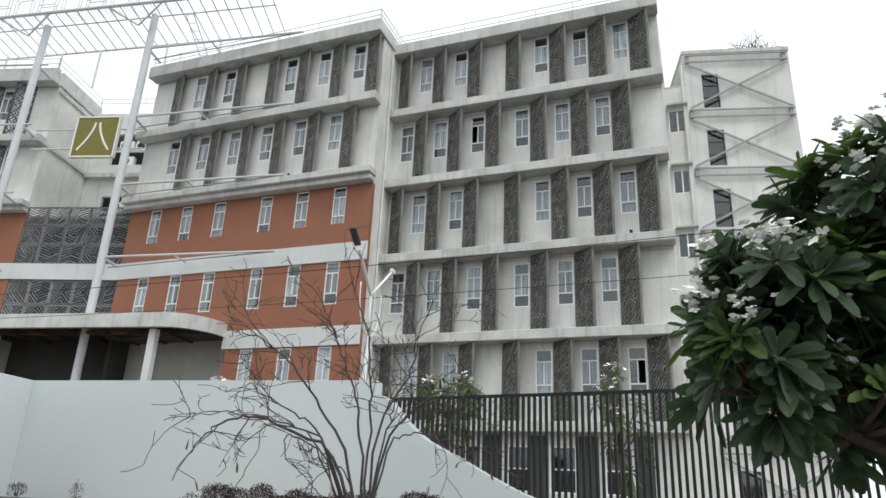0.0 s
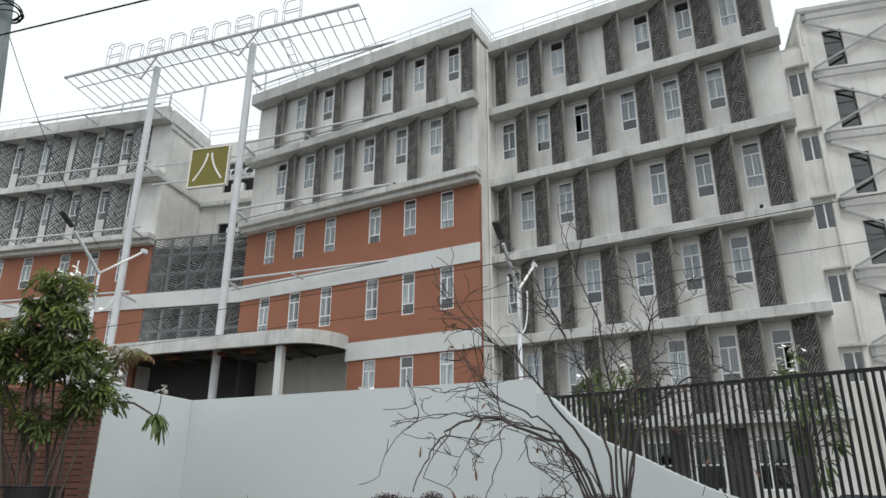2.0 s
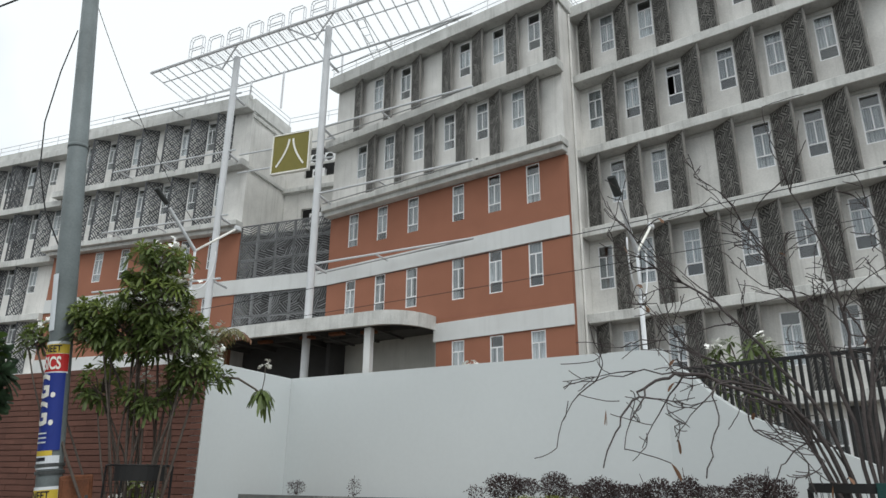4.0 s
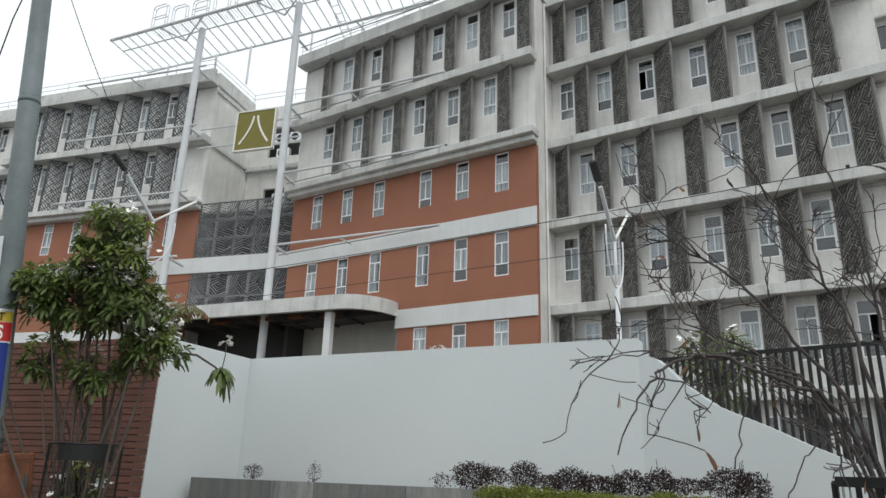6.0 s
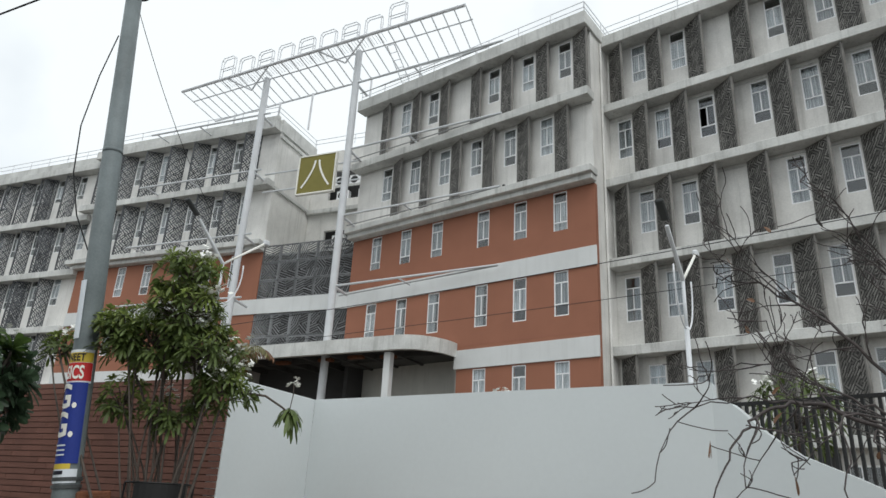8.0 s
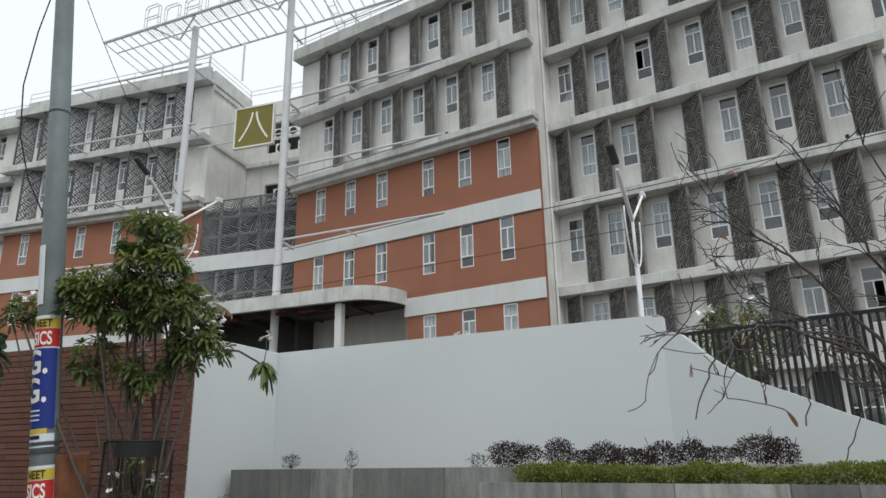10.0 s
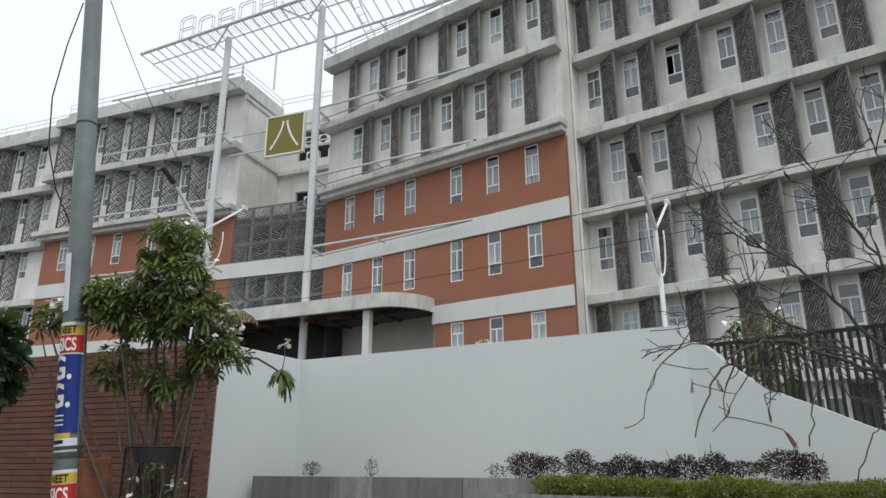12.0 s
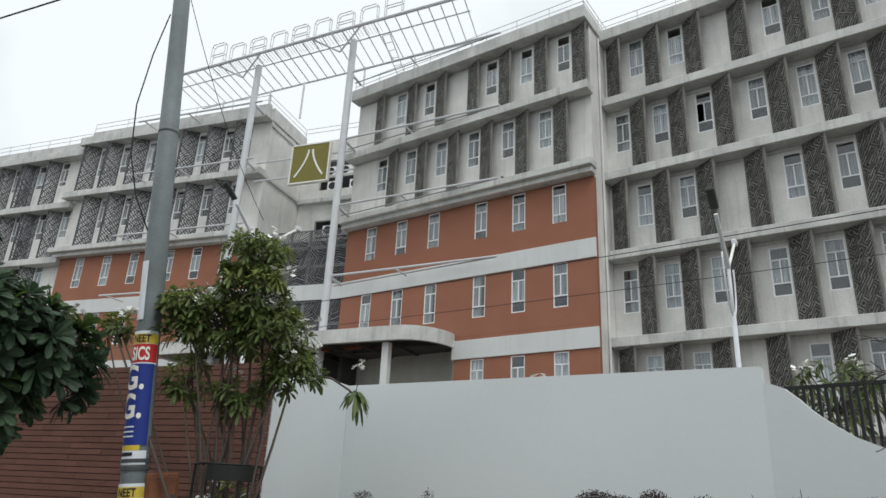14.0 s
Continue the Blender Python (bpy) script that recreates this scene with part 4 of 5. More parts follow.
def wrap(z0, z1, a0, a1, mat, name="poster", lift=0.006, parent=None, label=""):
    """A sheet wrapped on the pole between two angles in degrees (0: towards +x, -90: towards the road)."""
    bm = bmesh.new()
    r = PR + 0.010 + lift
    n = 12
    rows = []
    for i in range(n + 1):
        a = radians(a0 + (a1 - a0) * i / n)
        rows.append([bm.verts.new((rr * math.cos(a), rr * math.sin(a), z)) for rr, z in ((r, z0), (r, z1), (r - 0.004, z1), (r - 0.004, z0))])
    for a, b in zip(rows, rows[1:]):
        for k in range(4):
            bm.faces.new((a[k], b[k], b[(k + 1) % 4], a[(k + 1) % 4]))
    bmesh.ops.recalc_face_normals(bm, faces=bm.faces)
    return part(name, bm, mat, parent or pole, label)


def wrapped_text(text, size, a_mid, z, mat, parent, squeeze=1.0):
    """Letters bent round the pole."""
    cu = bpy.data.curves.new("print", "FONT")
    cu.body = text
    cu.size = size
    cu.align_x = "CENTER"
    cu.extrude = 0.0
    cu.offset = size * 0.025
    ob = bpy.data.objects.new("print", cu)
    me = bpy.data.meshes.new_from_object(ob)
    bpy.data.objects.remove(ob)
    r = PR + 0.0195
    bm = bmesh.new()
    bm.from_mesh(me)
    bmesh.ops.subdivide_edges(bm, edges=[e for e in bm.edges if e.calc_length() > 0.03], cuts=2)
    bmesh.ops.triangulate(bm, faces=bm.faces)
    for v in bm.verts:
        a = radians(a_mid) + v.co.x * squeeze / r
        v.co = Vector((r * math.cos(a), r * math.sin(a), z + v.co.y))
    return part("print", bm, mat, parent)


FACE = -43
for top in (2.30, 0.83):
    h = wrap(top - 0.34, top, FACE - 88, FACE + 62, PAPER, "poster", 0.002, label="blue, red and yellow printed poster")
    wrap(top - 0.13, top - 0.03, FACE - 86, FACE + 60, YELLOW, "heading", 0.004, h)
    wrap(top - 0.32, top - 0.135, FACE - 86, FACE + 60, RED, "heading", 0.004, h)
    wrapped_text("NEET", 0.105, FACE - 16, top - 0.115, INK, h, 0.72)
    wrapped_text("SICS", 0.185, FACE - 16, top - 0.295, SIGNWHITE, h, 0.55)
    b = wrap(top - 1.12, top - 0.335, FACE - 88, FACE + 50, BLUE, "sheet", 0.005, h)
    for dz in (0.58, 0.86):
        wrapped_text("G.", 0.33, FACE - 38, top - dz, SIGNWHITE, b, 0.8)
    for dz in (0.94, 0.985, 1.03):
        wrap(top - dz - 0.014, top - dz, FACE - 70, FACE - 10, PAPER, "print_bar", 0.008, b)
    if top > 1:
        y = wrap(top - 1.17, top - 1.115, FACE - 80, FACE + 20, YELLOW, "strip", 0.0045, h)
        p2 = wrap(top - 1.30, top - 1.171, FACE - 84, FACE + 52, PAPER, "strip", 0.0045, h)
        wrap(top - 1.22, top - 1.185, FACE - 70, FACE - 6, INK, "print_bar", 0.008, p2)
w = wrap(2.42, 3.05, FACE - 60, FACE - 20, PAPER, "torn_paper", 0.002, label="torn white paper scrap")
bm = boxes((0.09, 0.40, -0.10, 0.12, 0.42, 0.92), bevel=0.015)
bx = part("junction_box", bm, RUST, pole, "rusty steel junction box")
bx.matrix_basis = pose(0, 0, 0, 0, 0, 64)
bm = boxes((0.12, 0.37, -0.122, -0.105, 0.46, 0.88), bevel=0.006)
part("door", bm, RUST, bx)
bm = boxes((0.33, 0.36, -0.145, -0.124, 0.60, 0.72))
part("latch", bm, DARKSTEEL, bx)
for z in (0.95, 1.02):
    bm = bmesh.new()
    tube(bm, [(0, 0, z), (0, 0, z + 0.035)], PR + 0.022, 20)
    part("clamp_band", bm, DARKSTEEL, pole)
for k in range(3):
    bm = bmesh.new()
    s = 0.03 * k
    tube(bm, [(0.10 + s, 0.20, 0.43), (0.13 + s, 0.24, 0.15 - s), (0.10, 0.16, -0.02 - s), (0.06, 0.07, -0.2)], 0.014, 6)
    part("cable_tail", bm, BLACK, pole)
bm = bmesh.new()
tube(bm, [(-0.05, -0.10, 6.2), (-0.12, -0.22, 5.6), (-0.17, -0.32, 4.9), (-0.17, -0.32, 4.3), (-0.12, -0.24, 3.8), (-0.04, -0.10, 3.4)], 0.008, 6)
part("cable_loop", bm, BLACK, pole)


bm = bmesh.new()
for k in range(5):
    r = 0.16 + 0.012 * k
    tube(bm, [(0.02 * (k % 3) + r * math.cos(a), r * math.sin(a), 6.9 + 0.02 * k + 0.05 * math.sin(a + k)) for a in (2 * math.pi * i / 20 for i in range(21))], 0.009, 5, cap=False)
part("cable_coil", bm, BLACK, pole)


def cable(name, a, b, sag, r, label):
    a, b = Vector(a), Vector(b)
    pts = [a.lerp(b, i / 24) - Vector((0, 0, sag * 4 * (i / 24) * (1 - i / 24))) for i in range(25)]
    bm = bmesh.new()
    tube(bm, pts, r, 6)
    return tagged(part(name, bm, BLACK), label, "cable", group="overhead cables")


cable("overhead_cable", (-22.0, -27.2, 5.5), (30.0, -16.7, 4.7), 0.45, 0.008, "thick black overhead cable across the sky")
cable("overhead_cable", (1.95, -19.78, 7.6), (1.1, -17.1, 5.0), 0.25, 0.005, "thin wire from the pole to the street lamp")
cable("overhead_cable", (-16.0, -14.0, 5.05), (26.0, -9.5, 6.9), 0.5, 0.008, "thin dark cable crossing in front of the facade")
cable("overhead_cable", (-16.0, -13.6, 4.7), (26.0, -9.0, 6.1), 0.5, 0.006, "thin dark cable crossing in front of the facade")


# ---- street lamps behind the wall ----
def street_lamp(m, label):
    """White forked lamp: a dark LED head on the road side and a white tube arm on the other."""
    e = new("street_lamp")
    e.matrix_world = m
    tagged(e, label, "street lamp", group="forked lamps behind the wall")
    bm = bmesh.new()
    tube(bm, [(0, 0, -1.05), (0, 0, 3.45)], 0.034, 10)
    part("pole", bm, STEEL, e, smooth=True)
    bm = bmesh.new()
    tube(bm, [(0, 0, 3.2), (0, 0, 4.15)], 0.024, 8)
    part("stem", bm, STEEL, e, smooth=True)
    for s in (-1, 1):
        bm = bmesh.new()
        pts = [(0, s * (0.02 + 0.42 * math.sin(a)), 3.42 + 1.1 * (1 - math.cos(a)) / 1.6) for a in (radians(100) * i / 10 for i in range(11))]
        tube(bm, pts, 0.012, 8)
        part("curved_arm", bm, RAIL, e, smooth=True)
    bm = bmesh.new()
    tube(bm, [(0, 0, 4.12), (0, -0.62, 4.72)], 0.03, 8)
    part("arm", bm, STEEL, e)
    bm = boxes((-0.06, 0.06, -0.17, 0.17, -0.025, 0.025), bevel=0.018)
    head = part("led_head", bm, DARKSTEEL, e, "dark flat LED lamp head")
    head.matrix_basis = pose(0, -0.80, 4.88, -38)
    bm = bmesh.new()
    tube(bm, [(0, 0, 4.12), (0, 0.85, 4.80)], 0.021, 10)
    part("white_arm", bm, SIGNWHITE, e, smooth=True)
    bm = boxes((-0.04, 0.04, 0.80, 0.94, 4.76, 4.86), bevel=0.02)
    part("end_cap", bm, STEEL, e)
    return e


lamp = street_lamp(pose(7.57, -14.02, 0, 0, 0, 3), "white forked street lamp with a dark flat head")
copy_thing(lamp, pose(0.55, -16.67, 0.62, 0, 0, 3))

# ---- parked car behind the fence ----
car = new("car")
car.matrix_world = pose(12.4, -12.2, -0.42, 0, 0, -8)
tagged(car, "dark parked car behind the fence", "car")
prof = [(-2.0, 0.35), (2.0, 0.35), (2.05, 0.75), (1.2, 0.92), (0.62, 1.42), (-0.75, 1.46), (-1.5, 1.0), (-2.0, 0.92)]
bm = outline_wall(prof, 1.6)
bmesh.ops.translate(bm, vec=(0, -0.8, 0), verts=bm.verts)
bmesh.ops.bevel(bm, geom=list(bm.edges), offset=0.07, segments=2, affect="EDGES")
part("body", bm, CARPAINT, car, smooth=True)
for s in (-1, 1):
    part("side_glass", boxes((-0.9, 0.75, s * 0.812 - 0.004, s * 0.812 + 0.004, 0.98, 1.34)), GLASS, car)
part("windscreen", boxes((-0.01, 0.01, -0.68, 0.68, -0.26, 0.26)), GLASS, car).matrix_basis = pose(0.98, 0, 1.20, 0, -48)
for x in (-1.25, 1.3):
    for s in (-1, 1):
        bm = bmesh.new()
        tube(bm, [(x, s * 0.68, 0.32), (x, s * 0.84, 0.32)], 0.32, 20)
        wh = part("wheel", bm, RUBBER, car)
        bm = bmesh.new()
        tube(bm, [(x, s * 0.842, 0.32), (x, s * 0.85, 0.32)], 0.2, 16)
        part("rim", bm, STEEL, wh)


# ---- plants ----
def leaf(bm, base, d, up, length, width, droop, fold=0.25):
    """One leaf blade: broad beyond the middle, folded on its rib and bent down by droop."""
    d = d.normalized()
    side = d.cross(up)
    side = side.normalized() if side.length > 1e-4 else d.orthogonal().normalized()
    p = Vector(base)
    rows = []
    for t, w in ((0.0, 0.08), (0.35, 0.66), (0.68, 1.0), (0.9, 0.82), (1.0, 0.22)):
        q = p + d * (length * t) - Vector((0, 0, droop * length * t * t))
        n = side.cross(d).normalized()
        lift = n * (fold * width * 0.5 * w)
        rows.append((bm.verts.new(q - side * width * w / 2 + lift), bm.verts.new(q), bm.verts.new(q + side * width * w / 2 + lift)))
    for a, b in zip(rows, rows[1:]):
        bm.faces.new((a[0], a[1], b[1], b[0]))
        bm.faces.new((a[1], a[2], b[2], b[1]))


def rosette(bm, pos, axis, n, length, width, rng, droop=(0.1, 0.5), spread=(15, 85)):
    axis = axis.normalized()
    u = axis.orthogonal().normalized()
    v = axis.cross(u)
    for i in range(n):
        a = i * 2.4 + rng.uniform(-0.3, 0.3)
        e = radians(spread[0] + (spread[1] - spread[0]) * (i + 0.5) / n + rng.uniform(-8, 8))
        d = axis * math.cos(e) + (u * math.cos(a) + v * math.sin(a)) * math.sin(e)
        leaf(bm, Vector(pos) + d * 0.02, d, axis, length * rng.uniform(0.7, 1.1), width * rng.uniform(0.8, 1.15), rng.uniform(*droop))


def flower_bunch(bm, pos, rng, n=13, r=0.065, size=0.027):
    for _ in range(n):
        c = Vector(pos) + Vector((rng.gauss(0, r), rng.gauss(0, r), rng.gauss(0, r * 0.7)))
        ax = Vector((rng.gauss(0, 0.5), rng.gauss(0, 0.5), 1))
        u = ax.orthogonal().normalized()
        v = ax.normalized().cross(u)
        for k in range(5):
            a = 2 * math.pi * k / 5 + rng.random()
            d = u * math.cos(a) + v * math.sin(a) + ax.normalized() * 0.3
            leaf(bm, c, d, ax, size * 1.3, size, 0.1)


def limb(bm, p, q, r0, r1, rng, bend=0.15, n=6, sides=7):
    p, q = Vector(p), Vector(q)
    off = Vector((rng.uniform(-1, 1), rng.uniform(-1, 1), rng.uniform(-0.3, 0.6))) * bend * (q - p).length
    pts = [p.lerp(q, t) + off * math.sin(math.pi * t) for t in (i / n for i in range(n + 1))]
    tube(bm, pts, [r0 + (r1 - r0) * i / n for i in range(n + 1)], sides)
    return pts


def plumeria(label, base, fork, lobes, count, length, width, seed, droop, spread, flowers, stems=5, r=0.06, tip=0.3, leafmat=None, upright=0.5, petal=0.027):
    """A frangipani tree: forking limbs that end in rosettes of large leaves."""
    rng = random.Random(seed)
    e = new("frangipani_tree")
    tagged(e, label, "tree")
    trunk, dark, fresh, bloom = bmesh.new(), bmesh.new(), bmesh.new(), bmesh.new()
    base, fork = Vector(base), Vector(fork)
    if stems == 1:
        limb(trunk, base, fork, r, r * 0.8, rng, 0.05)
    total = sum(rx * rz for _, (rx, ry, rz), *_ in lobes)
    for (cx, cy, cz), (rx, ry, rz), *density in lobes:
        c = Vector((cx, cy, cz))
        start = fork if stems == 1 else base + Vector((rng.uniform(-0.12, 0.12), rng.uniform(-0.12, 0.12), 0))
        limb(trunk, start, c - Vector((0, 0, rz * 0.35)), r * 0.75, r * 0.42, rng, 0.10)
        if stems > 1:
            for _ in range(2):
                s2 = base + Vector((rng.uniform(-0.14, 0.14), rng.uniform(-0.14, 0.14), 0))
                limb(trunk, s2, c + Vector((rng.uniform(-rx, rx) * 0.5, rng.uniform(-ry, ry) * 0.5, -rz * 0.3)), r * 0.6, r * 0.3, rng, 0.08)
        k = max(3, round(count * rx * rz / total * (density[0] if density else 1)))
        for i in range(k):
            d = Vector((rng.gauss(0, 1), rng.gauss(0, 1), rng.gauss(0.15, 0.9))).normalized()
            s = rng.uniform(0.45, 1.0) ** 0.5
            pos = c + Vector((d.x * rx, d.y * ry, d.z * rz)) * s
            axis = d * (1 - upright) + Vector((0, 0, upright)) + Vector((rng.gauss(0, 0.15), rng.gauss(0, 0.15), 0))
            limb(trunk, c + (pos - c) * 0.25 - Vector((0, 0, 0.1)), pos, r * 0.30, r * 0.2, rng, 0.15, 4, 5)
            young = d.z > 0.15 and rng.random() < tip * 1.6
            rosette(fresh if young else dark, pos, axis, rng.randint(14, 20), length * rng.uniform(0.8, 1.1), width, rng, droop, spread)
            if d.z > 0.0 and rng.random() < flowers:
                flower_bunch(bloom, pos + axis.normalized() * length * 0.8, rng, 14, petal * 2.2, petal)
    part("trunk", trunk, BARK, e, smooth=True)
    part("crown", dark, leafmat or LEAF, e)
    part("young_leaves", fresh, LEAFOLIVE if leafmat is LEAFDROOP else LEAFTIP, e, "fresh light green leaves")
    if len(bloom.verts):
        part("blossom", bloom, PETAL, e, "clusters of white blossom")
    else:
        bloom.free()
    return e


plumeria("leafy frangipani tree with large glossy leaves and white blossom", (14.05, -19.7, G), (13.9, -19.95, 1.0),
         [((13.45, -20.15, 1.95), (0.62, 0.45, 0.44)), ((13.66, -20.1, 2.50), (0.42, 0.45, 0.40)), ((12.98, -20.30, 1.66), (0.34, 0.35, 0.30)), ((13.95, -20.0, 1.85), (0.6, 0.45, 0.44)), ((13.12, -20.35, 2.06), (0.34, 0.3, 0.28)), ((14.1, -20.0, 2.30), (0.6, 0.5, 0.52)), ((13.35, -20.25, 1.46), (0.30, 0.35, 0.20))],
         300, 0.215, 0.064, 11, (0.08, 0.40), (30, 92), 0.42, stems=1, r=0.06, tip=0.26, upright=0.36, petal=0.024)
plumeria("dark leafy frangipani tree inside a mesh guard", (1.52, -21.35, G), (1.50, -21.4, 0.75),
         [((1.85, -21.0, 2.15), (0.75, 0.95, 0.66)), ((1.42, -22.25, 3.25), (0.85, 0.85, 0.62), 0.45), ((1.58, -21.95, 1.85), (0.7, 0.8, 0.7)), ((2.07, -20.35, 2.02), (0.40, 0.42, 0.50)), ((1.70, -21.5, 3.05), (0.40, 0.42, 0.30), 0.6), ((1.90, -20.9, 1.50), (0.55, 0.65, 0.30)), ((1.75, -21.55, 1.28), (0.6, 0.65, 0.28), 0.8), ((1.0, -22.6, 2.4), (0.8, 0.7, 0.7))],
         480, 0.24, 0.084, 12, (0.05, 0.38), (30, 92), 0.10, stems=1, r=0.085, tip=0.30, leafmat=LEAFDARK, upright=0.34)
plumeria("tall thin-leaved frangipani tree with drooping leaves and white blossom", (3.02, -18.55, G), (3.1, -18.7, 1.0),
         [((3.38, -18.98, 3.40), (0.36, 0.36, 0.32)), ((3.38, -18.92, 2.95), (0.44, 0.40, 0.36)), ((3.52, -18.70, 2.52), (0.44, 0.38, 0.32)), ((2.50, -19.12, 2.72), (0.42, 0.38, 0.36)), ((1.45, -19.38, 2.64), (0.16, 0.16, 0.18)), ((2.98, -18.92, 2.62), (0.44, 0.36, 0.38)), ((3.62, -18.40, 2.14), (0.34, 0.34, 0.26)), ((3.14, -18.68, 1.86), (0.32, 0.30, 0.22), 0.8), ((2.45, -18.95, 2.02), (0.26, 0.26, 0.26), 0.7), ((3.02, -18.58, 0.55), (0.20, 0.20, 0.50), 0.45)],
         480, 0.130, 0.037, 13, (0.2, 0.85), (12, 108), 0.17, stems=4, r=0.028, leafmat=LEAFDROOP, upright=0.6, tip=0.42, petal=0.030)
rng = random.Random(21)
sprig = new("hanging_sprig")
tagged(sprig, "long bare shoot ending in drooping yellow-green leaves", "branch")
bm = bmesh.new()
tube(bm, [(3.45, -18.5, 2.05), (3.62, -18.25, 2.12), (3.85, -18.0, 2.10), (4.0, -17.85, 1.98), (4.04, -17.8, 1.93)], [0.018, 0.016, 0.014, 0.012, 0.012], 6)
part("shoot", bm, BARK, sprig)
bm = bmesh.new()
rosette(bm, (4.06, -17.79, 1.93), Vector((0.2, 0.1, 0.6)), 46, 0.165, 0.050, rng, (0.8, 2.0), (20, 110))
part("leaf_tuft", bm, LEAFDROOP, sprig)
bm = bmesh.new()
tube(bm, [(4.06, -17.79, 1.95), (4.08, -17.78, 2.12), (4.07, -17.78, 2.26)], 0.006, 5)
part("flower_stalk", bm, BARK, sprig)
bm = bmesh.new()
flower_bunch(bm, (4.07, -17.78, 2.27), rng, 5, 0.03, 0.035)
part("blossom", bm, PETAL, sprig, "white blossom")


def guard(m, radius, height, label):
    """A round tree guard of thin wire mesh on upright bars."""
    e = new("tree_guard")
    e.matrix_world = m
    tagged(e, label, "tree guard", group="wire tree guards on the pavement")
    for z in (0.05, height * 0.5, height):
        bm = bmesh.new()
        tube(bm, [(radius * math.cos(a), radius * math.sin(a), z) for a in (2 * math.pi * i / 28 for i in range(29))], 0.010, 5, cap=False)
        part("hoop", bm, BLACK, e)
    for i in range(6):
        a = 2 * math.pi * i / 6
        bm = bmesh.new()
        tube(bm, [(radius * math.cos(a), radius * math.sin(a), 0), (radius * math.cos(a), radius * math.sin(a), height)], 0.013, 5)
        part("upright", bm, BLACK, e)
    bm = bmesh.new()
    for i in range(36):
        a = 2 * math.pi * i / 36
        tube(bm, [(radius * math.cos(a), radius * math.sin(a), 0), (radius * math.cos(a), radius * math.sin(a), height)], 0.0020, 3, cap=False)
    for k in range(1, 16):
        z = height * k / 16
        tube(bm, [(radius * math.cos(a), radius * math.sin(a), z) for a in (2 * math.pi * i / 24 for i in range(25))], 0.0020, 3, cap=False)
    part("wire_mesh", bm, BLACK, e)
    return e


g = guard(pose(3.05, -18.65, G), 0.36, 1.57, "round black wire tree guard with a dark plate")
bm = bmesh.new()
rows = []
for i in range(9):
    a = radians(-75 + 90 * i / 8)
    rows.append([bm.verts.new((r * math.cos(a), r * math.sin(a), z)) for r, z in ((0.375, 1.40), (0.375, 1.56), (0.368, 1.56), (0.368, 1.40))])
for a, b in zip(rows, rows[1:]):
    for k in range(4):
        bm.faces.new((a[k], b[k], b[(k + 1) % 4], a[(k + 1) % 4]))
part("plate", bm, BLACK, g)
guard(pose(1.52, -21.35, G + 0.3), 0.42, 1.15, "round black wire tree guard with a green base")
bm = boxes((-0.75, 0.75, -0.75, 0.75, 0, 0.3), bevel=0.03)
tb = part("tree_kerb", bm, GREEN)
tb.matrix_world = pose(1.52, -21.35, G, 0, 0, 10)
tagged(tb, "low green painted kerb round a tree", "tree surround")

# the bare tree beside the green board
bg = guard(pose(10.54, -19.67, G, 0, 0, 12), 0.25, 1.43, "wire tree guard carrying a dark green board")
bm = bmesh.new()
rows = []
for i in range(13):
    a = radians(-165 + 150 * i / 12)
    rows.append([bm.verts.new((r * math.cos(a), r * math.sin(a), z)) for r, z in ((0.266, 1.415), (0.266, 1.455), (0.258, 1.455), (0.258, 1.415))])
for a, b in zip(rows, rows[1:]):
    for k in range(4):
        bm.faces.new((a[k], b[k], b[(k + 1) % 4], a[(k + 1) % 4]))
part("rim", bm, BLACK, bg)
bm = boxes((-0.02, 0.26, -0.276, -0.269, 1.362, 1.458), bevel=0.002)
board = part("sign_board", bm, GREEN, bg, "dark green board with a pale emblem and lettering bar")
bm = bmesh.new()
for s in (-1, 1):
    bar(bm, (0.025 + s * 0.004, 1.442), (0.025 + s * 0.022, 1.378), 0.006, 0.004, -0.279)
part("emblem", bm, PALEGREEN, board)
part("lettering_bar", boxes((0.07, 0.235, -0.281, -0.2765, 1.392, 1.412)), PALEGREEN, board)


def sprout(bm, p, d, length, r, depth, rng, fallen, leaves):
    """A wandering twig with side twigs."""
    n = 7
    pts = [Vector(p)]
    d = Vector(d).normalized()
    wander = Vector((rng.gauss(0, 0.10), rng.gauss(0, 0.10), rng.gauss(0, 0.05)))
    for i in range(n):
        d = (d + wander + Vector((rng.gauss(0, 0.12), rng.gauss(0, 0.12), rng.gauss(0, 0.10) - fallen))).normalized()
        pts.append(pts[-1] + d * length / n)
    tube(bm, pts, [max(0.0022, r * (1 - 0.75 * i / n)) for i in range(n + 1)], 5 if depth else 6)
    if depth < 3:
        for _ in range((5, 3, 3)[depth]):
            i = rng.randint(2, n)
            q = pts[i]
            t = (pts[i] - pts[i - 1]).normalized()
            s = Vector((rng.gauss(0, 1), rng.gauss(0, 1), rng.gauss(0.3, 0.8))).normalized()
            sprout(bm, q, t * 0.75 + s * 0.75, length * rng.uniform(0.35, 0.62), r * 0.45, depth + 1, rng, fallen * rng.uniform(-0.6, 1.2), leaves)
    elif rng.random() < 0.05:
        leaves.append((pts[-1], d))


rng = random.Random(8)
bare = new("bare_tree")
tagged(bare, "leafless dark shrub-like tree with spreading twigs", "tree")
bm, leaves = bmesh.new(), []
root = Vector((10.54, -19.67, G))
tube(bm, [root, root + Vector((0.02, 0.0, 0.7)), root + Vector((-0.02, -0.02, 1.1))], [0.032, 0.028, 0.020], 8)


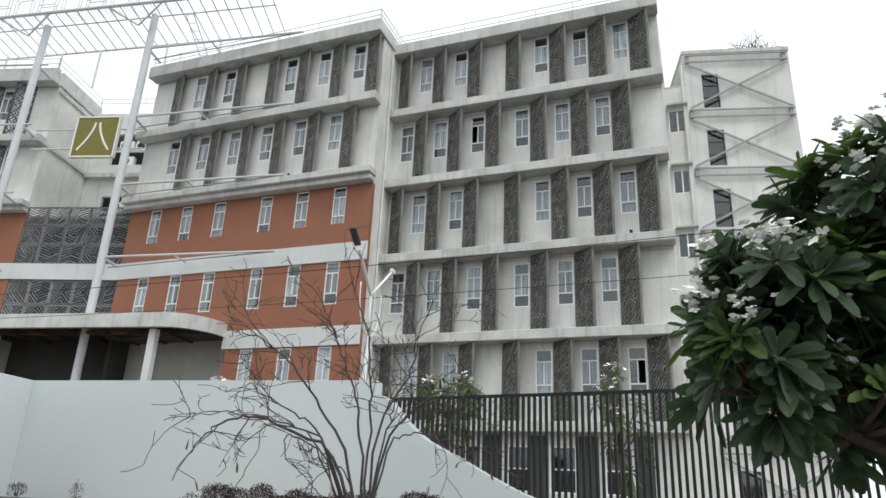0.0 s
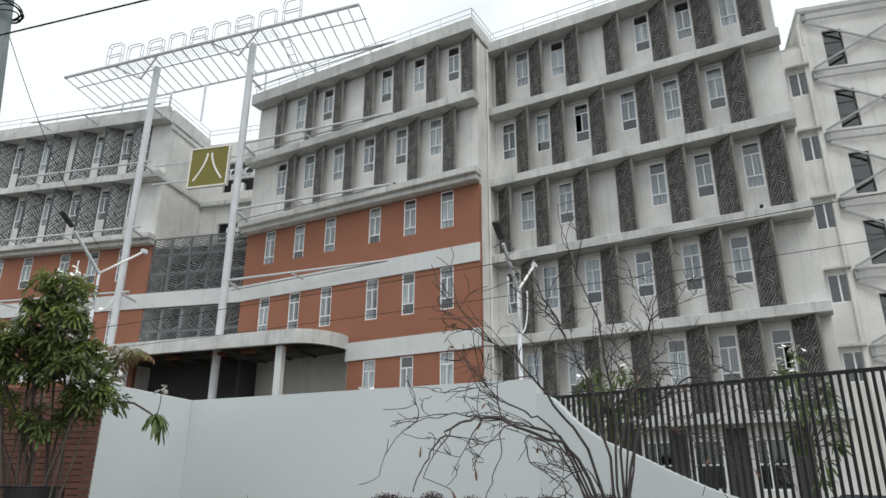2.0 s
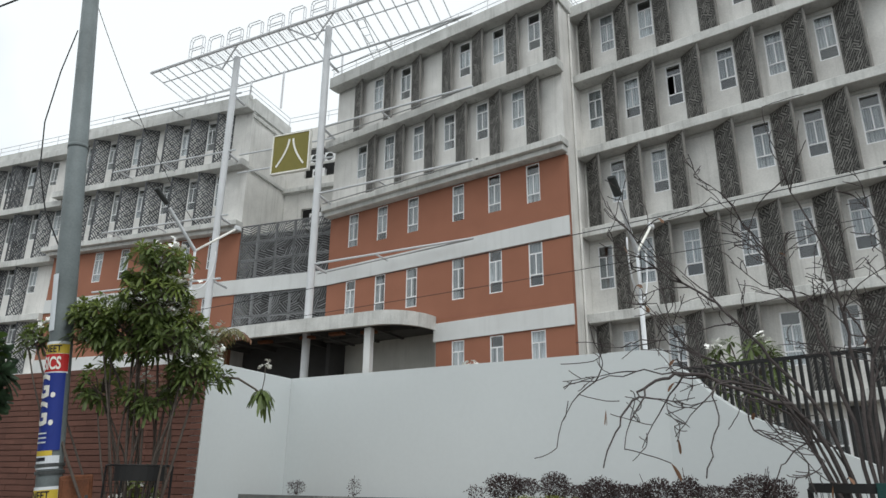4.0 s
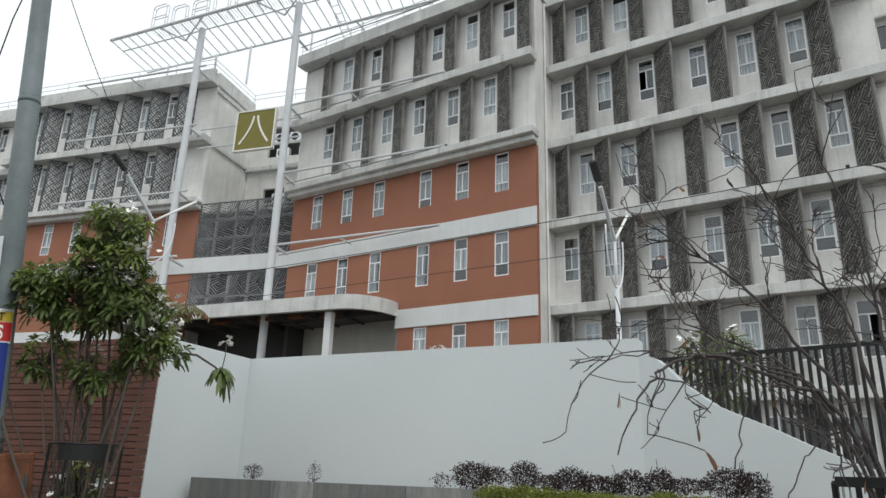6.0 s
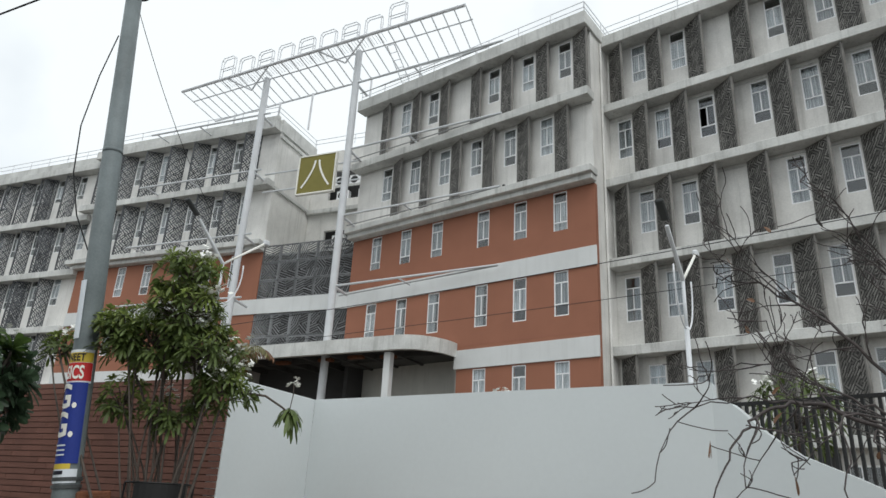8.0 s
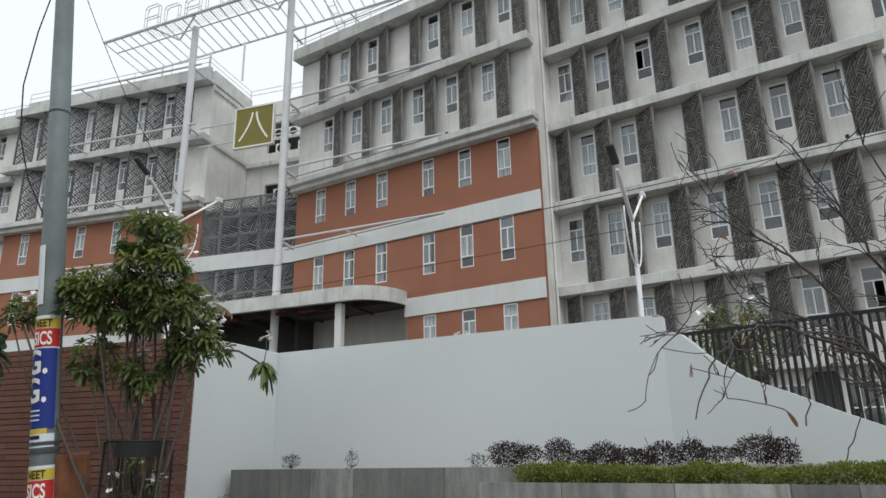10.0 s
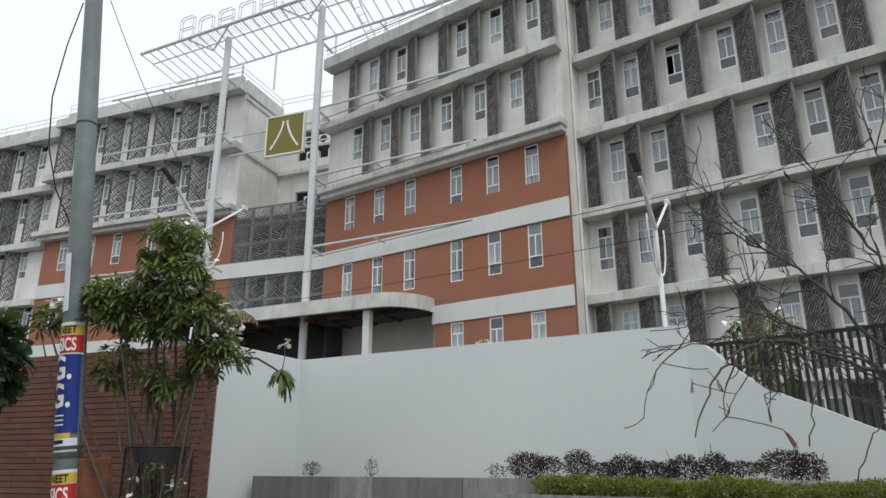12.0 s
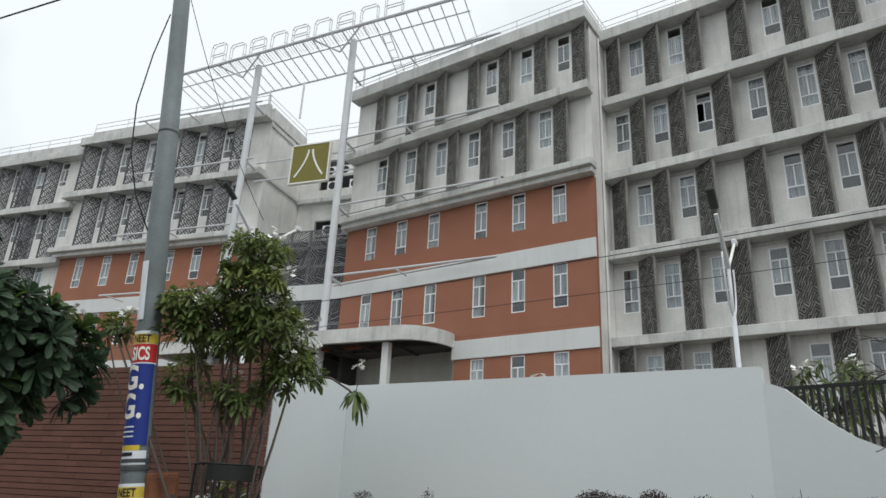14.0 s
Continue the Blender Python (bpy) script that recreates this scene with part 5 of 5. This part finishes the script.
def bough(points, lean, r=0.017, twigs=6, first=1.05):
    """A bough through (across, up) points in metres from the fork, leaning lean metres towards the wall at its end, with curling side twigs."""
    pts = [root + Vector((rng.uniform(-0.03, 0.03), rng.uniform(-0.03, 0.03), first))]
    n = len(points)
    for i, (u, w) in enumerate(points):
        u *= 0.88
        d = lean * (i + 1) / n
        pts.append(root + Vector((0.843 * u - 0.538 * d, 0.538 * u + 0.843 * d, 1.45 + w)))
    fine = []
    for i in range(len(pts) - 1):
        p0, p1, p2, p3 = pts[max(i - 1, 0)], pts[i], pts[i + 1], pts[min(i + 2, len(pts) - 1)]
        for k in range(5):
            t = k / 5
            q = 0.5 * ((2 * p1) + (p2 - p0) * t + (2 * p0 - 5 * p1 + 4 * p2 - p3) * t * t + (3 * p1 - p0 - 3 * p2 + p3) * t ** 3)
            fine.append(q + Vector((rng.gauss(0, 0.008), rng.gauss(0, 0.008), rng.gauss(0, 0.008))))
    fine.append(pts[-1])
    m = len(fine) - 1
    tube(bm, fine, [max(0.003, 0.66 * r * (1 - 0.78 * i / m)) for i in range(m + 1)], 6)
    for k in range(twigs):
        i = rng.randint(int(m * 0.30), int(m * 0.88))
        t = (fine[i] - fine[i - 1]).normalized()
        side = Vector((rng.gauss(0, 0.8), rng.gauss(0, 0.8), rng.gauss(0.0, 0.8)))
        sprout(bm, fine[i], t + side * 0.55, rng.uniform(0.22, 0.46), max(0.0038, r * 0.26), 1 if rng.random() < 0.6 else 2, rng, rng.uniform(-0.06, 0.10), leaves)


bough([(-0.25, 0.24), (-0.58, 0.40), (-0.80, 0.47), (-1.02, 0.45), (-1.16, 0.37), (-1.27, 0.25), (-1.36, 0.06)], -0.12, 0.019, 5)
bough([(-0.30, 0.30), (-0.62, 0.45), (-0.85, 0.50), (-1.20, 0.49), (-1.52, 0.43)], 0.05, 0.013, 3)
bough([(-0.34, 0.36), (-0.58, 0.53), (-0.78, 0.63), (-0.98, 0.70), (-1.14, 0.67)], 0.30, 0.013, 5)
bough([(-0.17, 0.29), (-0.38, 0.57), (-0.62, 0.85), (-0.84, 0.99), (-1.08, 1.09), (-1.15, 1.04)], 0.20, 0.017, 9)
bough([(-0.06, 0.40), (-0.14, 0.72), (-0.28, 1.00), (-0.38, 1.22), (-0.50, 1.45)], 0.10, 0.016, 9)
bough([(0.01, 0.44), (-0.02, 0.78), (-0.07, 1.08), (-0.20, 1.38), (-0.24, 1.50)], -0.10, 0.015, 8)
bough([(0.12, 0.36), (0.20, 0.65), (0.11, 0.88), (0.00, 0.98)], 0.25, 0.013, 7)
bough([(0.14, 0.32), (0.30, 0.55), (0.52, 0.72), (0.70, 0.80), (0.68, 0.95)], -0.15, 0.016, 8)
bough([(0.16, 0.30), (0.34, 0.44), (0.58, 0.42), (0.84, 0.39)], 0.20, 0.013, 6)
bough([(0.08, 0.45), (0.28, 0.82), (0.36, 1.15), (0.48, 1.42)], 0.00, 0.016, 8)
bough([(-0.40, 0.34), (-0.76, 0.42), (-0.82, 0.24), (-0.92, 0.02)], -0.30, 0.010, 3)
bough([(-0.34, 0.24), (-0.60, 0.38), (-0.60, 0.24), (-0.44, 0.16), (-0.38, -0.04)], -0.20, 0.010, 3)
bough([(-0.16, 0.16), (-0.33, 0.14), (-0.45, 0.02), (-0.50, -0.12)], 0.10, 0.009, 3)
part("twig_crown", bm, TWIG, bare, smooth=True)
bm = bmesh.new()
for p, d in leaves:
    leaf(bm, p, d + Vector((0, 0, -0.8)), Vector((rng.gauss(0, 1), rng.gauss(0, 1), 0.2)), rng.uniform(0.03, 0.055), 0.018, 0.4)
for k in range(3):
    leaf(bm, (9.58, -20.31, 1.27), Vector((rng.gauss(0, 0.3), rng.gauss(0, 0.3), -1)), Vector((1, 0.3 * k, 0)), 0.06, 0.018, 0.2)
part("dry_leaves", bm, DRYLEAF, bare, "few dry brown leaves")


def foliage(name, label, category, mat, spots, per, size, seed, twig=None):
    """Clumps of many small leaves round soft centres (x, y, z, rx, ry, rz)."""
    rng = random.Random(seed)
    bm = bmesh.new()
    for x, y, z, rx, ry, rz in spots:
        for _ in range(int(per * rx * rz)):
            d = Vector((rng.gauss(0, 1), rng.gauss(0, 1), rng.gauss(0.2, 1))).normalized()
            s = rng.random() ** 0.35 * rng.uniform(0.8, 1.12)
            p = Vector((x + d.x * rx * s, y + d.y * ry * s, z + d.z * rz * s))
            e = (d + Vector((rng.gauss(0, 0.6), rng.gauss(0, 0.6), rng.gauss(0.3, 0.5)))).normalized()
            u = e.cross(Vector((rng.gauss(0, 1), rng.gauss(0, 1), 1))).normalized()
            k = size * rng.uniform(0.6, 1.3)
            q = [p, p + e * k * 0.55 + u * k * 0.28, p + e * k - Vector((0, 0, k * 0.2)), p + e * k * 0.5 - u * k * 0.28]
            bm.faces.new([bm.verts.new(c) for c in q])
        if twig:
            for _ in range(int(4 * rx / 0.2)):
                q = Vector((x + rng.uniform(-rx, rx), y + rng.uniform(-ry, ry) * 0.7, z + rz * rng.uniform(0.2, 1.15)))
                q.z += rz * rng.uniform(0, 0.45)
                tube(bm, [(q.x * 0.4 + x * 0.6, y, z - rz), q], 0.004, 3, cap=False)
    return tagged(part(name, bm, mat), label, category, kind="stuff")


rng = random.Random(5)
spots = []
for i in range(26):
    x = 6.55 + i * 0.33
    spots.append((x, -15.72 + rng.uniform(-0.04, 0.04), 0.62 + rng.uniform(-0.02, 0.025), 0.25, 0.26, 0.10 + rng.uniform(-0.01, 0.03)))
foliage("hedge", "trimmed yellow-green hedge in the stone planter", "hedge", HEDGE, spots, 60000, 0.034, 6)
spots = []
for i in range(11):
    x = 6.0 + i * 0.33 + rng.uniform(-0.07, 0.07)
    spots.append((x, -15.25 + 0.05 * (x - 5), 0.83 + rng.uniform(-0.05, 0.04), 0.25 + rng.uniform(-0.10, 0.06), 0.22, 0.11 + rng.uniform(-0.05, 0.08)))
foliage("shrub_row", "dark reddish shrubs along the white wall", "shrub", REDBUSH, spots, 42000, 0.030, 7, True)
foliage("shrub", "small twiggy shrub beside the shrub row", "shrub", REDBUSH, [(5.55, -15.3, 0.78, 0.14, 0.14, 0.09)], 14000, 0.03, 18, True)
foliage("shrub", "small reddish shrub in the planter", "shrub", REDBUSH, [(2.42, -15.6, 0.80, 0.17, 0.14, 0.10)], 17000, 0.03, 8, True)
foliage("shrub", "small twiggy shrub in the planter", "shrub", REDBUSH, [(3.55, -15.5, 0.82, 0.10, 0.1, 0.13)], 12000, 0.028, 9, True)
foliage("shrub", "pale green shrub in the lowest planter", "shrub", PALEBUSH, [(2.05, -16.45, 0.20, 0.24, 0.2, 0.15)], 11000, 0.045, 10, True)
foliage("grasses", "sparse yellowish grasses in the lowest planter", "grass", PALM, [(2.75, -16.35, 0.14, 0.35, 0.15, 0.08), (4.2, -16.15, 0.22, 0.2, 0.12, 0.13), (4.9, -16.05, 0.2, 0.45, 0.12, 0.06), (3.5, -16.25, 0.14, 0.3, 0.12, 0.05)], 4200, 0.06, 11, True)


def blossom_shrub(label, spot, seed):
    e = new("blossom_shrub")
    tagged(e, label, "shrub", group="flowering shrubs behind the fence")
    rng = random.Random(seed)
    x, y, z, rx, rz = spot
    leafs, bloom, stem = bmesh.new(), bmesh.new(), bmesh.new()
    tube(stem, [(x, y, G), (x, y, z)], [0.06, 0.03], 6)
    for _ in range(int(26 * rx / 0.5)):
        d = Vector((rng.gauss(0, 1), rng.gauss(0, 1), rng.gauss(0.2, 0.8))).normalized()
        p = Vector((x + d.x * rx, y + d.y * rx * 0.8, z + d.z * rz))
        rosette(leafs, p, d + Vector((0, 0, 0.5)), 14, 0.22, 0.045, rng, (0.3, 1.0), (25, 105))
        tube(stem, [(x, y, z - rz * 0.5), p], 0.012, 4, cap=False)
        if d.z > 0.1 and rng.random() < 0.4:
            flower_bunch(bloom, p + Vector((0, 0, 0.14)), rng, 10, 0.07, 0.035)
    part("stem", stem, BARK, e)
    part("leaves", leafs, LEAFDROOP, e)
    part("blossom", bloom, PETAL, e, "white blossom")


blossom_shrub("flowering shrub with white blossom behind the fence", (8.55, -12.7, 2.45, 0.48, 0.48), 31)
blossom_shrub("tall flowering shrub with white blossom behind the fence", (11.3, -11.6, 2.2, 0.40, 0.95), 32)
blossom_shrub("low flowering plant behind the white wall", (4.35, -13.6, 2.55, 0.14, 0.14), 33)

palm = new("small_palm")
palm.matrix_world = pose(-1.5, -14.75, 0.35)
tagged(palm, "small palm with green and dry brown fronds", "palm")
rng = random.Random(17)
bm = bmesh.new()
tube(bm, [(0, 0, G - 0.35), (0, 0, 2.9)], [0.16, 0.12], 8)
part("trunk", bm, BARK, palm)
for k in range(13):
    a = 2 * math.pi * k / 13
    bm = bmesh.new()
    reach = 0.45 + 0.45 * rng.random()
    pts = [Vector((math.cos(a) * reach * t, math.sin(a) * reach * t, 2.9 + 0.85 * math.sin(1.9 * t) - 0.35 * t * t)) for t in (i / 9 for i in range(10))]
    tube(bm, pts, [0.02 * (1 - 0.08 * i) for i in range(10)], 4)
    for i in range(1, 10):
        t = (pts[i] - pts[i - 1]).normalized()
        for s in (-1, 1):
            for j in (0.0, 0.5):
                q = pts[i - 1].lerp(pts[i], j)
                leaf(bm, q, t * 0.6 + Vector((-math.sin(a), math.cos(a), 0)) * s + Vector((0, 0, -0.25)), Vector((0, 0, 1)), 0.42 * (1.15 - i / 10), 0.035, 0.6)
    part("frond", bm, DRYLEAF if k % 3 == 2 or k > 9 else PALM, palm)

# ---- small dark fixtures on the slabs ----
for x, y, z in ((11.7, RF + 0.15, 17.80), (1.55, RF + 0.15, 14.20), (-4.0, -0.5, 14.14), (10.6, RF + 0.1, 10.64)):
    bm = boxes((-0.06, 0.06, -0.05, 0.05, 0, 0.16), bevel=0.02)
    k = part("slab_fixture", bm, BLACK)
    k.matrix_world = pose(x, y, z)
    tagged(k, "small dark fixture on a floor slab", "fixture", group="fixtures on the slabs")

# ---- single bricks of the boundary wall ----
CH, CL = 0.0935, 0.46
rows = int((TOP - G) / CH)
mes = [mesh_of("brick", boxes((0.002, CL - 0.002, -0.012 - d, 0.06, 0.006, CH - 0.006)), BRICK) for d in (0, 0.003, 0.006)]
rng = random.Random(3)
rest = bmesh.new()
made = 0
near = BW - 4.6
for r in range(rows):
    z = TOP - CH * (r + 1)
    left_end = 0.06
    x = left_end - (CL / 2 if r % 2 else 0)
    while x < BW - 0.02:
        a, b = max(x, left_end), min(x + CL, BW)
        if b - a > 0.03:
            if a >= near and made < 300 and b - a > CL - 0.01:
                hang("brick", rng.choice(mes), brick_wall, m=pose(a, 0, z))
                made += 1
            else:
                box(rest, a + 0.001, b - 0.001, -0.012 - rng.uniform(0, 0.005), 0.06, z + 0.006, z + CH - 0.006)
        x += CL
tagged(part("brick_courses", rest, BRICKREST, brick_wall), kind="stuff")
